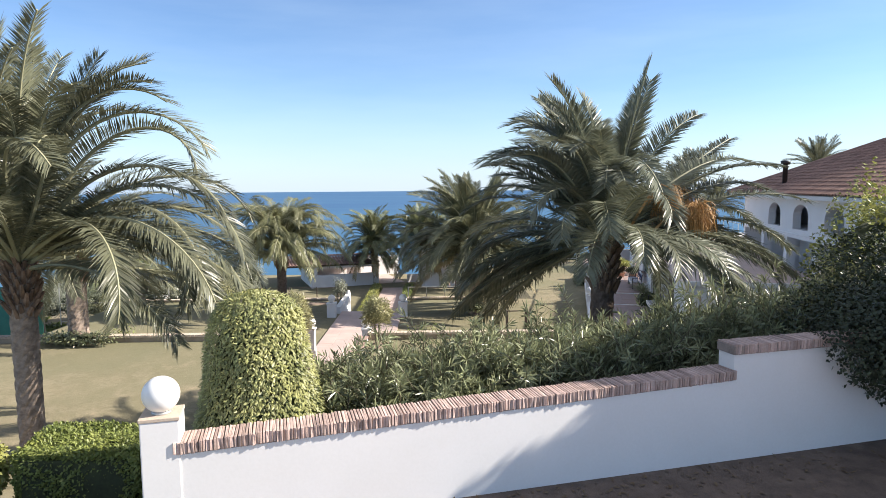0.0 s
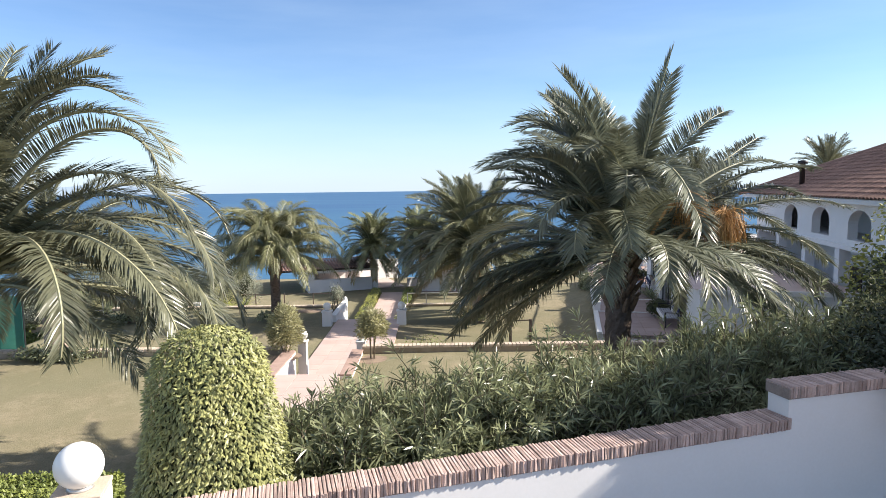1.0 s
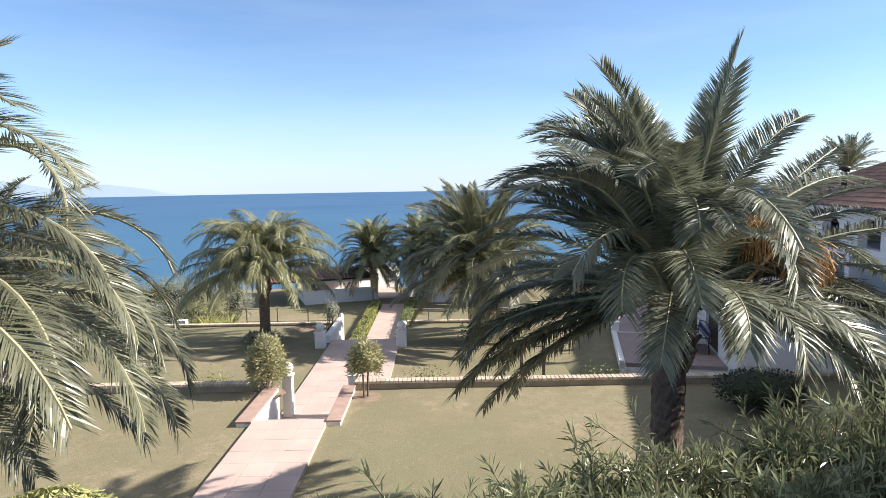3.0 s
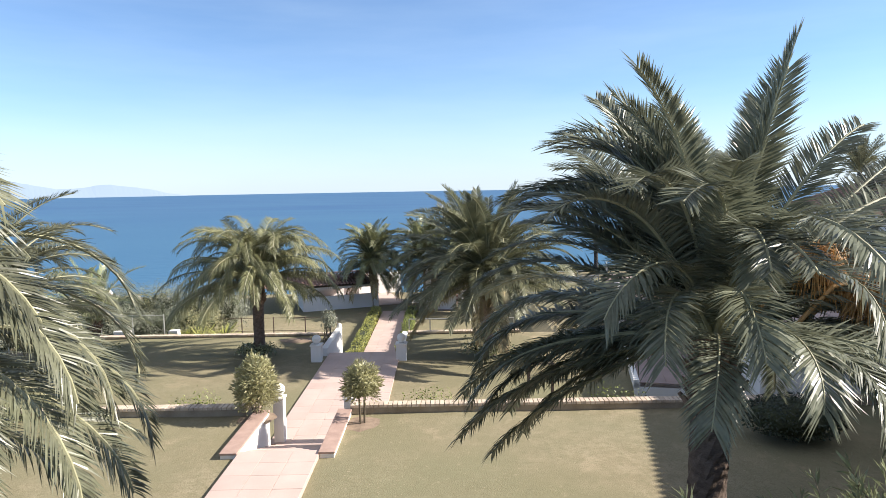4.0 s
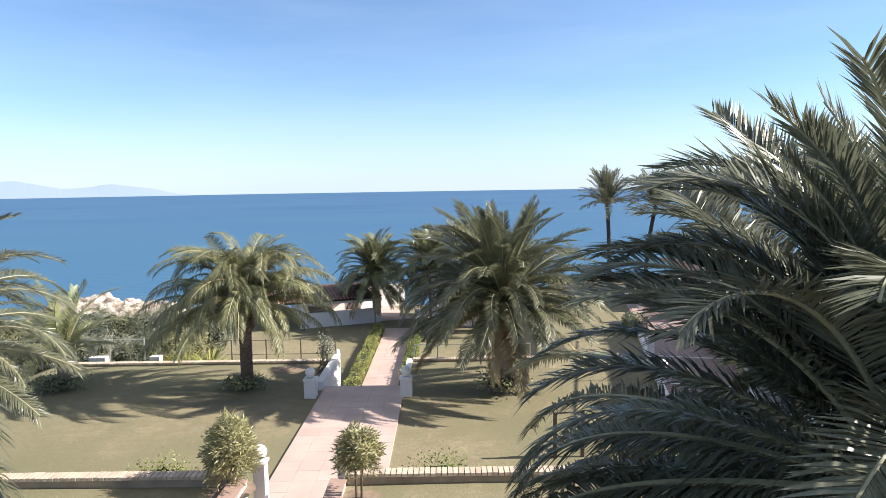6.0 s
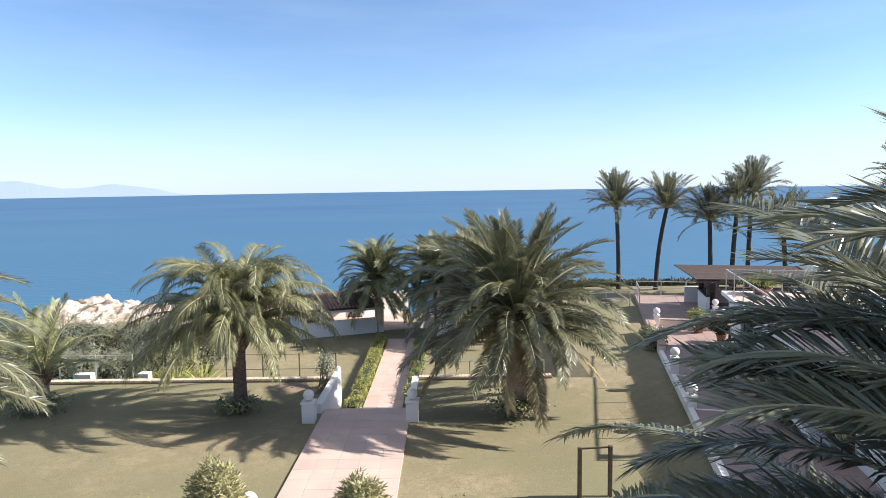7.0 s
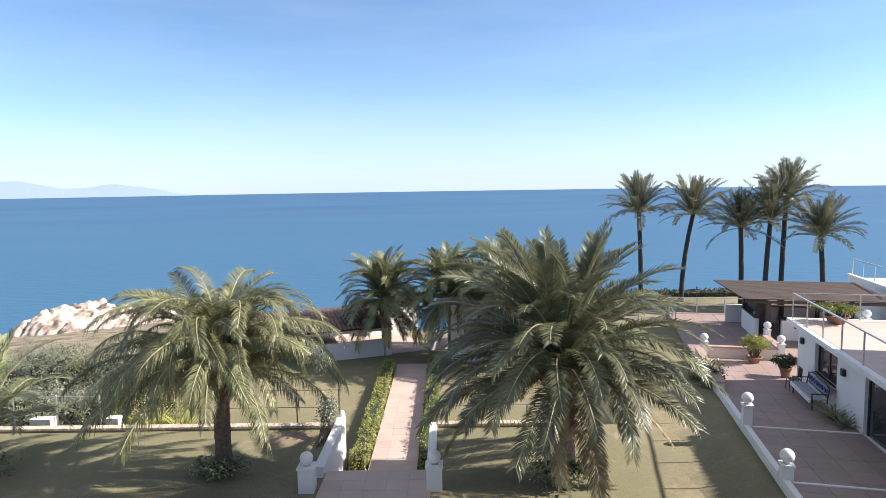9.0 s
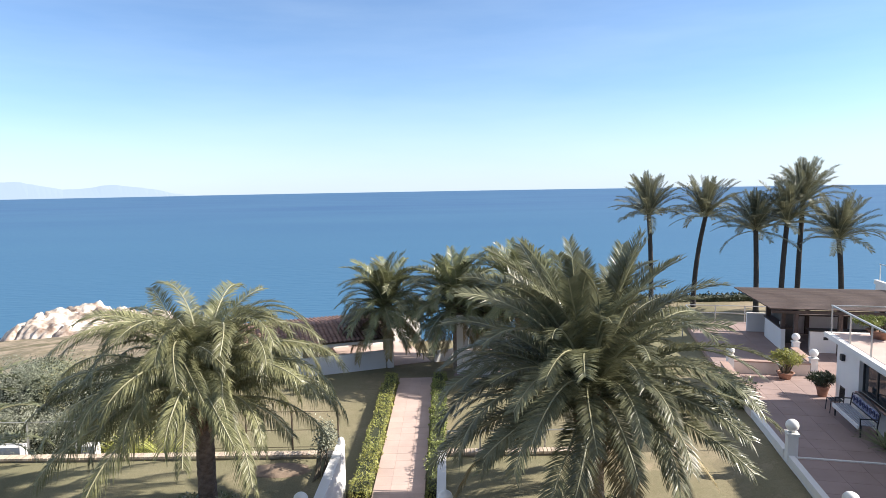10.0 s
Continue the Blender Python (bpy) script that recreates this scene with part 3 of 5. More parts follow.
stair_cheek(-5.12, -4.76, 18.2, 20.9, -1.2, 0.05, "white stair side wall with a terracotta coping", cap=M_coping2)
stair_cheek(-2.91, -2.58, 18.2, 20.9, -1.2, 0.05, "white stair side wall with a terracotta coping", cap=M_coping2)
globe_pillar(-4.66, 21.55, -1.06, 0.2, 0.28, 0.17, "slim white pillar with a globe lamp at the steps")
globe_pillar(-2.70, 21.45, -1.06, 0.2, 0.28, 0.17, "slim white pillar with a globe lamp beside a shrub")
globe_pillar(-5.28, 29.8, -1.12, -0.42, 0.42, 0.18, "squat white gate pillar with a globe lamp on the path")
globe_pillar(-1.82, 29.8, -1.12, -0.42, 0.42, 0.18, "squat white gate pillar with a globe lamp on the path")
stair_cheek(-5.22, -4.98, 30.5, 34.35, -2.6, -0.78, "white stair parapet wall beside the steps")
stair_cheek(-2.05, -1.83, 30.5, 34.35, -2.6, -1.02, "low white stair side wall beside the steps")
for x in (-5.1,):
    e = empty("wall_post", x, 34.42, -2.42)
    part("shaft", lathe("shaft", [(0.11, -0.1), (0.11, 1.70), (0.095, 1.78), (0.05, 1.83), (0.0, 1.85)], M_white, 16), e)
    tagged(e, "round-topped white post ending the stair wall", "post")

# ---- terrace, building, house ----
PZ = -0.92                  # floor of the platform at the terrace end
TZ, TS = -0.33, -0.039      # floor height at v = 0 and its fall along v


def tf(v):
    return TZ + TS * v


def local(name, label, category, kind=""):
    e = empty(name, 6.8, 28.2, 0, TROT)
    return tagged(e, label, category, kind=kind)


def terrace():
    e = local("terrace", "white-edged terrace base beside the lawn", "terrace", "structure")
    v = [(0, -5, -3), (12, -5, -3), (12, 13.7, -3), (0, 13.7, -3), (0, -5, tf(-5) - .02), (12, -5, tf(-5) - .02), (12, 13.7, tf(13.7) - .02), (0, 13.7, tf(13.7) - .02)]
    f = [(3, 2, 1, 0), (4, 5, 6, 7), (0, 1, 5, 4), (1, 2, 6, 5), (2, 3, 7, 6), (3, 0, 4, 7)]
    part("base", mesh_of("base", v, f, M_white), e)
    for a, b in ((-5, 0.15), (0.65, 4.2), (4.7, 8.3)):
        bm = bmesh.new()
        box_bm(bm, -0.03, 0.14, a, b, -0.2, 0.07, 0.01)
        for q in bm.verts:
            q.co.z += tf(q.co.y)
        part("kerb", bm_mesh("kerb", bm, M_white), e)
    for vv in (0.1, 4.2):
        part("threshold", box("threshold", 0.2, 3.26, vv, vv + 0.07, tf(vv) - .06, tf(vv) + .03, M_white, .006), e, None, "pale strip across the floor")
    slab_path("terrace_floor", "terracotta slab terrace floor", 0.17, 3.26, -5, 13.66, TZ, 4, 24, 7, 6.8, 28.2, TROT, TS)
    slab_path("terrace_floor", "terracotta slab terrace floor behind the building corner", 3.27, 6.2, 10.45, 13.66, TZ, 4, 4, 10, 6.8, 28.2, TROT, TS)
    p = local("platform", "terracotta platform round the garden bar", "terrace", "structure")
    part("base", box("base", 0, 12, 13.78, 24.5, -3, PZ - .04, M_coping2), p)
    w = local("parapet", "low pale terrace parapet with a flat terracotta coping", "wall", "structure")
    for x0, x1, y0, y1, z0, z1 in ((0.55, 3.46, 13.7, 13.96, PZ - .3, -.4), (3.5, 3.76, 14.1, 16.45, PZ - .3, -.4), (-.02, .24, 8.3, 13.45, PZ - .5, -.4)):
        part("body", box("body", x0, x1, y0, y1, z0, z1, M_parapet, 0.01), w)
        part("coping", box("coping", x0 - .03, x1 + .03, y0 - .02, y1 + .02, z1, z1 + .06, M_coping2, 0.012), w)
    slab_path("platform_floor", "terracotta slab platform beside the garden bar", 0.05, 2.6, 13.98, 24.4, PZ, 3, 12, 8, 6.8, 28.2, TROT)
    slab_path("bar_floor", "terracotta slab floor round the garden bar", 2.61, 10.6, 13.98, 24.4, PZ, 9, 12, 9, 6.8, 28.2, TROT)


terrace()
for v, u, b, top in ((0.38, 0.12, -0.4, 0.06), (4.45, 0.12, -0.62, 0.16), (13.72, 0.4, -0.9, -0.12), (13.84, 3.62, -0.9, -0.12), (16.6, 3.75, -0.92, -0.1)):
    x, y = tr(u, v)
    globe_pillar(x, y, b, top, 0.27, 0.175, "white terrace pillar with a globe lamp", TROT)


def building():
    e = local("garden_building", "low white flat-roofed building with a dark wide doorway", "building")
    U = 3.27
    zb, zt = -1.2, 1.56
    walls = [(U, U + .25, -6, -3.4, zb, zt), (U, U + .25, -3.4, -1.2, 1.45, zt), (U, U + .25, -1.2, 0.55, zb, zt), (U, U + .25, 0.55, 4.25, 1.42, zt), (U, U + .25, 4.25, 6.4, zb, zt),
             (U, U + .25, 6.4, 8.5, zb, 0.18), (U, U + .25, 6.4, 8.5, 1.24, zt), (U, U + .25, 8.5, 10.4, zb, zt),
             (U + .25, 8.0, -6, -5.75, zb, zt), (U + .25, 8.0, 10.15, 10.4, zb, zt), (7.75, 8.0, -5.75, 10.15, zb, zt)]
    for w in walls:
        part("wall", box("wall", *w, M_white), e)
    part("floor", box("floor", U, 7.75, -5.75, 10.15, -0.95, -0.6, M_tile), e)
    part("roof", boxes("roof", [(2.85, 8.0, -1.1, 10.5, 1.56, 1.73), (3.2, 8.0, -6.1, -1.1, 1.56, 1.73)], M_white, 0.012), e)
    part("roof_floor", box("roof_floor", 3.05, 8.0, -6, 10.3, 1.73, 1.74, M_tile), e)
    win = part("window", boxes("window", [(U + .12, U + .18, 6.4, 6.48, .18, 1.24), (U + .12, U + .18, 8.42, 8.5, .18, 1.24), (U + .12, U + .18, 7.41, 7.49, .18, 1.24), (U + .12, U + .18, 6.48, 8.42, .18, .25), (U + .12, U + .18, 6.48, 8.42, 1.17, 1.24)], M_iron), e)
    for a, b in ((6.48, 7.41), (7.49, 8.42)):
        part("pane", box("pane", U + .145, U + .155, a, b, .25, 1.17, M_glass), win)
    part("sill", box("sill", U - .08, U + .1, 6.35, 8.55, .12, .18, M_coping2, 0.01), win)
    slider = part("sliding_door", boxes("sliding_door", [(U + .1, U + .16, 2.35, 2.43, -.65, 1.42), (U + .1, U + .16, .55, .63, -.65, 1.42), (U + .1, U + .16, 4.17, 4.25, -.65, 1.42), (U + .1, U + .16, .63, 4.17, 1.34, 1.42)], M_iron), e)
    for a, b in ((.63, 2.35), (2.43, 4.17)):
        part("pane", box("pane", U + .125, U + .135, a, b, -.65, 1.34, M_glass), slider)
    part("handle", box("handle", U + .07, U + .1, 2.26, 2.3, .2, .5, M_steel, .006), slider, None, "pale metal pull handle")
    leaf = part("door", box("door", U + .1, U + .16, -3.4, -1.2, -.9, 1.45, M_wood, 0.01), e)
    part("handle", box("handle", U + .04, U + .1, -1.45, -1.35, .1, .14, M_steel, .006), leaf, None, "pale metal lever handle")
    for v, z in ((5.75, 0.95), (9.75, 1.0), (-.45, .9)):
        lamp = part("wall_light", box("wall_light", U - .12, U - .002, v - .1, v + .1, z - .12, z + .1, M_iron, 0.015), e)
        part("lens", box("lens", U - .1, U - .02, v - .08, v + .08, z - .135, z - .121, M_globe), lamp, None, "pale lens under the lamp")
    # rail along the roof edge
    r = local("roof_railing", "thin pale metal railing round the roof terrace", "railing")
    for k in range(8):
        v = 10.25 - 1.62 * k
        part("post", box("post", 2.98, 3.02, v - .02, v + .02, 1.73, 2.72, M_steel), r)
    part("top_rail", box("top_rail", 2.97, 3.03, -1.1, 10.3, 2.7, 2.75, M_steel, 0.008), r)
    part("end_rail", boxes("end_rail", [(3.03, 7.9, 10.25, 10.29, 2.7, 2.74), (5.3, 5.34, 10.25, 10.29, 1.73, 2.7), (7.86, 7.9, 10.25, 10.29, 1.73, 2.7)], M_steel), r)


building()


def roof_tiles(name, quad, cols, rows, m):
    """Barrel tiles over a sloping quad given by its eave and ridge ends: a, b at the eave, c above b, d above a."""
    a, b, c, d = [Vector(q) for q in quad]
    nrm = (b - a).cross(d - a).normalized()
    v, f = [], []
    for j in range(rows):
        t0, t1 = j / rows, (j + 1.12) / rows
        for i in range(cols):
            base = len(v)
            for t, lift in ((t0, 0.05), (min(t1, 1.0), 0.02)):
                p0, p1 = a.lerp(d, t), b.lerp(c, t)
                for k in range(5):
                    s = (i + k / 4 * 0.98) / cols
                    h = math.sin(math.pi * k / 4) * 0.075 + lift
                    v.append(tuple(p0.lerp(p1, s) + nrm * h))
            for k in range(4):
                f.append((base + k, base + k + 1, base + 6 + k, base + 5 + k))
    return mesh_of(name, v, f, m, smooth=False)


def arch_wall(u, thick, va, vb, za, zb, centres, half, sill, spring, rise):
    """A wall along v with an arched opening round each centre."""
    v, f = [], []
    def quad(a, b, c, d):
        j = len(v)
        v.extend((a, b, c, d)); f.append((j, j + 1, j + 2, j + 3))
    def both(pts):
        quad(*[(u, y, z) for y, z in pts]); quad(*[(u + thick, y, z) for y, z in reversed(pts)])
    cuts = sorted(c for c in centres if va + half < c < vb - half)
    y = va
    for c in cuts:
        both([(y, za), (c - half, za), (c - half, zb), (y, zb)])
        both([(c - half, za), (c + half, za), (c + half, sill), (c - half, sill)])
        arc = [(c - half * math.cos(math.pi * k / 14), spring + rise * math.sin(math.pi * k / 14)) for k in range(15)]
        for (y0, q0), (y1, q1) in zip(arc, arc[1:]):
            both([(y0, q0), (y1, q1), (y1, zb), (y0, zb)])
        ring = [(c - half, sill)] + arc + [(c + half, sill), (c - half, sill)]
        for (y0, q0), (y1, q1) in zip(ring, ring[1:]):
            quad((u, y0, q0), (u + thick, y0, q0), (u + thick, y1, q1), (u, y1, q1))
        y = c + half
    both([(y, za), (vb, za), (vb, zb), (y, zb)])
    return mesh_of("gallery_wall", v, f, M_white)


def house():
    e = local("house", "white villa with a weathered red barrel-tile hip roof", "house")
    z0, ze, zr = -1.0, 4.70, 6.95
    u0, u1, v0, v1 = 7.32, 17.6, -21.0, 6.59
    uw = u0 + .7
    part("wall", box("wall", uw + 2.6, u1 - .7, v0 + .7, v1 - .7, z0, ze - 0.02, M_white), e)
    part("gallery_floor", box("gallery_floor", uw - .06, uw + 2.6, v0 + .7, v1 - .7, 2.98, 3.16, M_white, .012), e)
    part("wall", box("wall", uw, uw + 2.6, v0 + .7, v0 + 1.0, z0, ze - .02, M_white), e)
    part("wall", box("wall", uw, uw + 2.6, v1 - 1.0, v1 - .7, z0, ze - .02, M_white), e)
    centres = [.85 - 3.3 * k for k in range(7)]
    part("gallery_wall", arch_wall(uw, .3, v0 + 1.0, v1 - 1.0, 3.16, ze - .14, centres, .85, 3.34, 3.86, .48), e, None, "white upper wall with low arched openings")
    for vc in [c + 1.65 for c in centres] + [centres[-1] - 1.65]:
        if v0 + 1.2 < vc < v1 - 1.2:
            part("pillar", box("pillar", uw, uw + .36, vc - .2, vc + .2, z0, 2.98, M_white, .012), e)
    part("parapet_wall", box("parapet_wall", uw + .04, uw + .24, v0 + 1.0, v1 - 1.0, z0, .35, M_white, .012), e)
    for vc in centres[::2]:
        d = part("door", box("door", uw + 2.54, uw + 2.597, vc - .6, vc + .6, -.6, 1.7, M_wood, .01), e)
        part("pane", box("pane", uw + 2.52, uw + 2.538, vc - .45, vc + .45, .3, 1.55, M_glass), d)
    part("cornice", boxes("cornice", [(u0 + .12, u1 - .12, v0 + .12, v1 - .12, ze - .14, ze + .02)], M_white, 0.02), e)
    um = (u0 + u1) / 2
    r0, r1 = v0 + 5.14, v1 - 5.14
    qs = {"roof": [((u0, v1, ze), (u0, v0, ze), (um, r0, zr), (um, r1, zr)), ((u1, v0, ze), (u1, v1, ze), (um, r1, zr), (um, r0, zr)),
                   ((u1, v1, ze), (u0, v1, ze), (um, r1, zr), (um, r1 - .01, zr)), ((u0, v0, ze), (u1, v0, ze), (um, r0 + .01, zr), (um, r0, zr))]}
    for q in qs["roof"]:
        w = (Vector(q[0]) - Vector(q[1])).length
        part("roof", roof_tiles("roof", q, int(w / 0.24), 16, M_roof), e)
    # ridge and hip caps
    v, f = [], []
    for p, q in (((um, r0, zr), (um, r1, zr)), ((u0, v1, ze), (um, r1, zr)), ((u1, v1, ze), (um, r1, zr)), ((u0, v0, ze), (um, r0, zr))):
        p, q = Vector(p) + Vector((0, 0, .05)), Vector(q) + Vector((0, 0, .05))
        tube(v, f, [p.lerp(q, k / 12) for k in range(13)], [0.11] * 13, 8)
    part("ridge_caps", mesh_of("ridge_caps", v, f, M_roof), e)
    c = empty("chimney", 14.9, 26.7, 4.6)
    part("pipe", lathe("pipe", [(.1, 0), (.1, 1.25), (.15, 1.26), (.15, 1.32), (.1, 1.33), (.1, 1.4), (.19, 1.41), (.19, 1.52), (.05, 1.56)], M_iron, 14), c)
    tagged(c, "dark round flue with a flat cowl on the tiled roof", "chimney")


house()


def kiosk():
    e = local("garden_bar", "open garden bar with a brown sloping shade roof on dark posts", "kiosk")
    x0, x1, y0, y1, za, zb = 2.75, 9.4, 17.0, 22.0, 1.27, 1.45
    n = 22
    for i in range(n):
        ya, yb = y0 + (y1 - y0) * i / n, y0 + (y1 - y0) * (i + .93) / n
        z = za + (zb - za) * i / n
        part("roof_board", box("roof_board", x0 - .55 * i / n + .01 * (i % 3), x1, ya, yb, z, z + .05, M_wood), e)
    for y, z in ((17.15, 1.09), (19.5, 1.18), (21.8, 1.26)):
        part("beam", box("beam", x0 + .1, x1, y - .07, y + .07, z - .02, z + .12, M_wood, 0.01), e)
    for y, z in ((18.25, 1.1), (20.85, 1.2)):
        part("post", box("post", 3.56, 3.74, y - .09, y + .09, .17, z, M_wood, 0.01), e)
    for u in (3.95, 5.8, 7.6, 9.3):
        for y, z in ((17.35, 1.07), (21.8, 1.25)):
            part("post", box("post", u - .09, u + .09, y - .09, y + .09, PZ, z, M_wood, 0.01), e)
    c = part("counter_wall", box("counter_wall", 3.55, 3.73, 18.1, 21.0, PZ, .12, M_white, 0.01), e)
    part("counter_top", box("counter_top", 3.5, 4.0, 18.05, 21.05, .12, .17, M_wood, 0.01), c)
    c = part("counter_wall", box("counter_wall", 4.72, 9.4, 17.85, 18.03, PZ, .1, M_white, 0.01), e)
    part("counter_top", box("counter_top", 4.7, 9.45, 17.8, 18.4, .1, .15, M_wood, 0.01), c)
    part("vent", box("vent", 5.3, 5.5, 17.83, 17.85, -.3, -.16, M_iron), c, None, "small dark grille")
    part("back_wall", box("back_wall", 2.9, 9.6, 21.95, 22.1, PZ, .1, M_white, 0.01), e)
    part("shelf", box("shelf", 4.2, 9.4, 21.5, 21.93, .1, .16, M_wood), e)
    part("cupboard", box("cupboard", 3.95, 4.5, 19.6, 21.4, PZ, .95, M_dim, 0.015), e, None, "dark cupboard behind the counter")
    for k in range(4):
        part("cup", lathe("cup", [(.05, 0), (.06, .14), (.055, .14), (.045, .02)], M_globe, 10), e, pose(3.72, 18.3 + .2 * k, .17))


kiosk()


def far_building():
    e = local("far_building", "white flat-roofed house with a railed roof terrace", "building")
    part("wall", box("wall", 10.6, 20, 18.0, 26, -3, 1.2, M_white), e)
    part("parapet", boxes("parapet", [(10.5, 20, 17.9, 18.1, 1.2, 1.45), (10.5, 10.7, 18.1, 26, 1.2, 1.45)], M_white, 0.01), e)
    for k in range(6):
        part("rail_post", box("rail_post", 10.58 + 1.5 * k, 10.62 + 1.5 * k, 17.98, 18.02, 1.45, 2.4, M_steel), e)
    part("top_rail", box("top_rail", 10.55, 19, 17.97, 18.03, 2.37, 2.42, M_steel), e)
    for k in range(1, 6):
        part("rail_post", box("rail_post", 10.58, 10.62, 17.98 + 1.5 * k, 18.02 + 1.5 * k, 1.45, 2.4, M_steel), e)
    part("top_rail", box("top_rail", 10.57, 10.63, 18.03, 25.6, 2.37, 2.42, M_steel), e)


far_building()


def railing(pts, h, label, n):
    e = empty("railing", 0, 0, 0)
    v = [Vector(p) for p in pts]
    for a, b in zip(v, v[1:]):
        for k in range(n + 1):
            p = a.lerp(b, k / n)
            part("post", box("post", -.025, .025, -.025, .025, -0.15, h, M_steel), e, Matrix.Translation(p))
        vv, ff = [], []
        for z in (h, h * .55):
            tube(vv, ff, [a + Vector((0, 0, z)), b + Vector((0, 0, z))], [.025, .025], 6)
        part("rail", mesh_of("rail", vv, ff, M_steel), e)
    tagged(e, label, "railing")


railing([(*tr(.15, 24.3), PZ), (*tr(6.5, 24.3), PZ)], 0.95, "pale metal railing along the back of the platform", 4)
railing([(*tr(0.12, 21.3), PZ), (*tr(0.12, 24.2), PZ)], 0.95, "pale metal railing at the platform edge", 2)
railing([(*tr(-3.4, 21.0), -1.2), (*tr(-.5, 21.0), -1.05)], 0.85, "pale metal railing on the lawn beside the platform", 2)


railing([(-1.75, 34.45, -2.4), (3.3, 34.45, -2.4)], 1.95, "thin pale metal railing above the lower garden", 5)


def hut():
    e = empty("beach_hut", -5.6, 50.3, -2.42, 20)
    x0, x1 = -5.0, 5.6
    part("wall", boxes("wall", [(x0, -.2, -2.2, -2.0, -.2, .95), (x0, x0 + .2, -2.0, 3, -.2, 1.62), (x0, 3.4, 3, 3.2, -.2, 1.62)], M_white), e)
    part("pillar", boxes("pillar", [(-.12, .22, -2.25, -1.9, -.2, 1.46)], M_white, 0.01), e)
    part("pillar", boxes("pillar", [(-.1, .2, 2.6, 2.9, -.2, 1.62)], M_white, 0.01), e)
    part("pillar", boxes("pillar", [(-4.9, -4.55, -2.25, -1.9, .95, 1.46)], M_white, 0.01), e)
    part("wall", boxes("wall", [(2.6, x1, -2.2, -2.0, -.2, .62)], M_white), e)
    part("lintel", box("lintel", x0, .3, -2.3, -1.85, 1.46, 1.62, M_white, 0.01), e)
    part("floor", box("floor", x0, 2.4, -2, 3, -.1, .03, M_tile), e)
    part("roof", roof_tiles("roof", ((-7.6, -2.7, 1.72), (.3, -2.7, 1.72), (.3, 0.6, 2.12), (-7.6, 0.6, 2.12)), 34, 8, M_roof), e)
    part("roof", roof_tiles("roof", ((.3, 3.9, 1.72), (-7.6, 3.9, 1.72), (-7.6, 0.6, 2.12), (.3, 0.6, 2.12)), 34, 8, M_roof), e)
    part("ceiling_boards", box("ceiling_boards", -7.3, .2, -2.4, 3.4, 1.64, 1.7, M_wood), e)
    tagged(e, "white open beach hut with a red tiled roof under palms", "hut")


hut()


def pergola():
    """A low white-walled sitting place under a flat dark shade roof, beside the hut."""
    e = empty("pergola", 1.2, 48.6, -2.42, -6)
    for x, y in ((-2.1, -1.9), (0.1, -2.0), (2.4, -2.1), (-2.1, 1.9), (2.4, 1.9)):
        part("pillar", box("pillar", x - .16, x + .16, y - .16, y + .16, -.2, 3.1, M_white, .012), e)
    part("low_wall", box("low_wall", -1.9, -.2, -2.1, -1.9, -.2, 1.25, M_white, .012), e)
    part("low_wall", box("low_wall", .4, 2.2, -2.2, -2.0, -.2, .85, M_white, .012), e)
    part("low_wall", box("low_wall", 2.3, 2.5, -1.9, 1.7, -.2, 1.6, M_white, .012), e)
    part("back_wall", box("back_wall", -1.9, 2.2, 1.8, 2.0, -.2, 1.5, M_white, .012), e)
    part("bench_seat", box("bench_seat", -1.7, 2.1, 1.2, 1.75, .3, .42, M_coping2, .012), e)
    for k in range(14):
        part("roof_board", box("roof_board", -2.5, 2.8, -2.5 + .36 * k, -2.19 + .36 * k, 3.24, 3.29, M_wood), e)
    for y in (-1.95, 1.9):
        part("beam", box("beam", -2.5, 2.8, y - .07, y + .07, 3.1, 3.24, M_wood, .01), e)
    part("floor", box("floor", -2.4, 2.7, -2.4, 2.2, -.1, .03, M_tile_shaded), e)
    tagged(e, "white low-walled pergola with a dark board roof under palms", "pergola")


pergola()

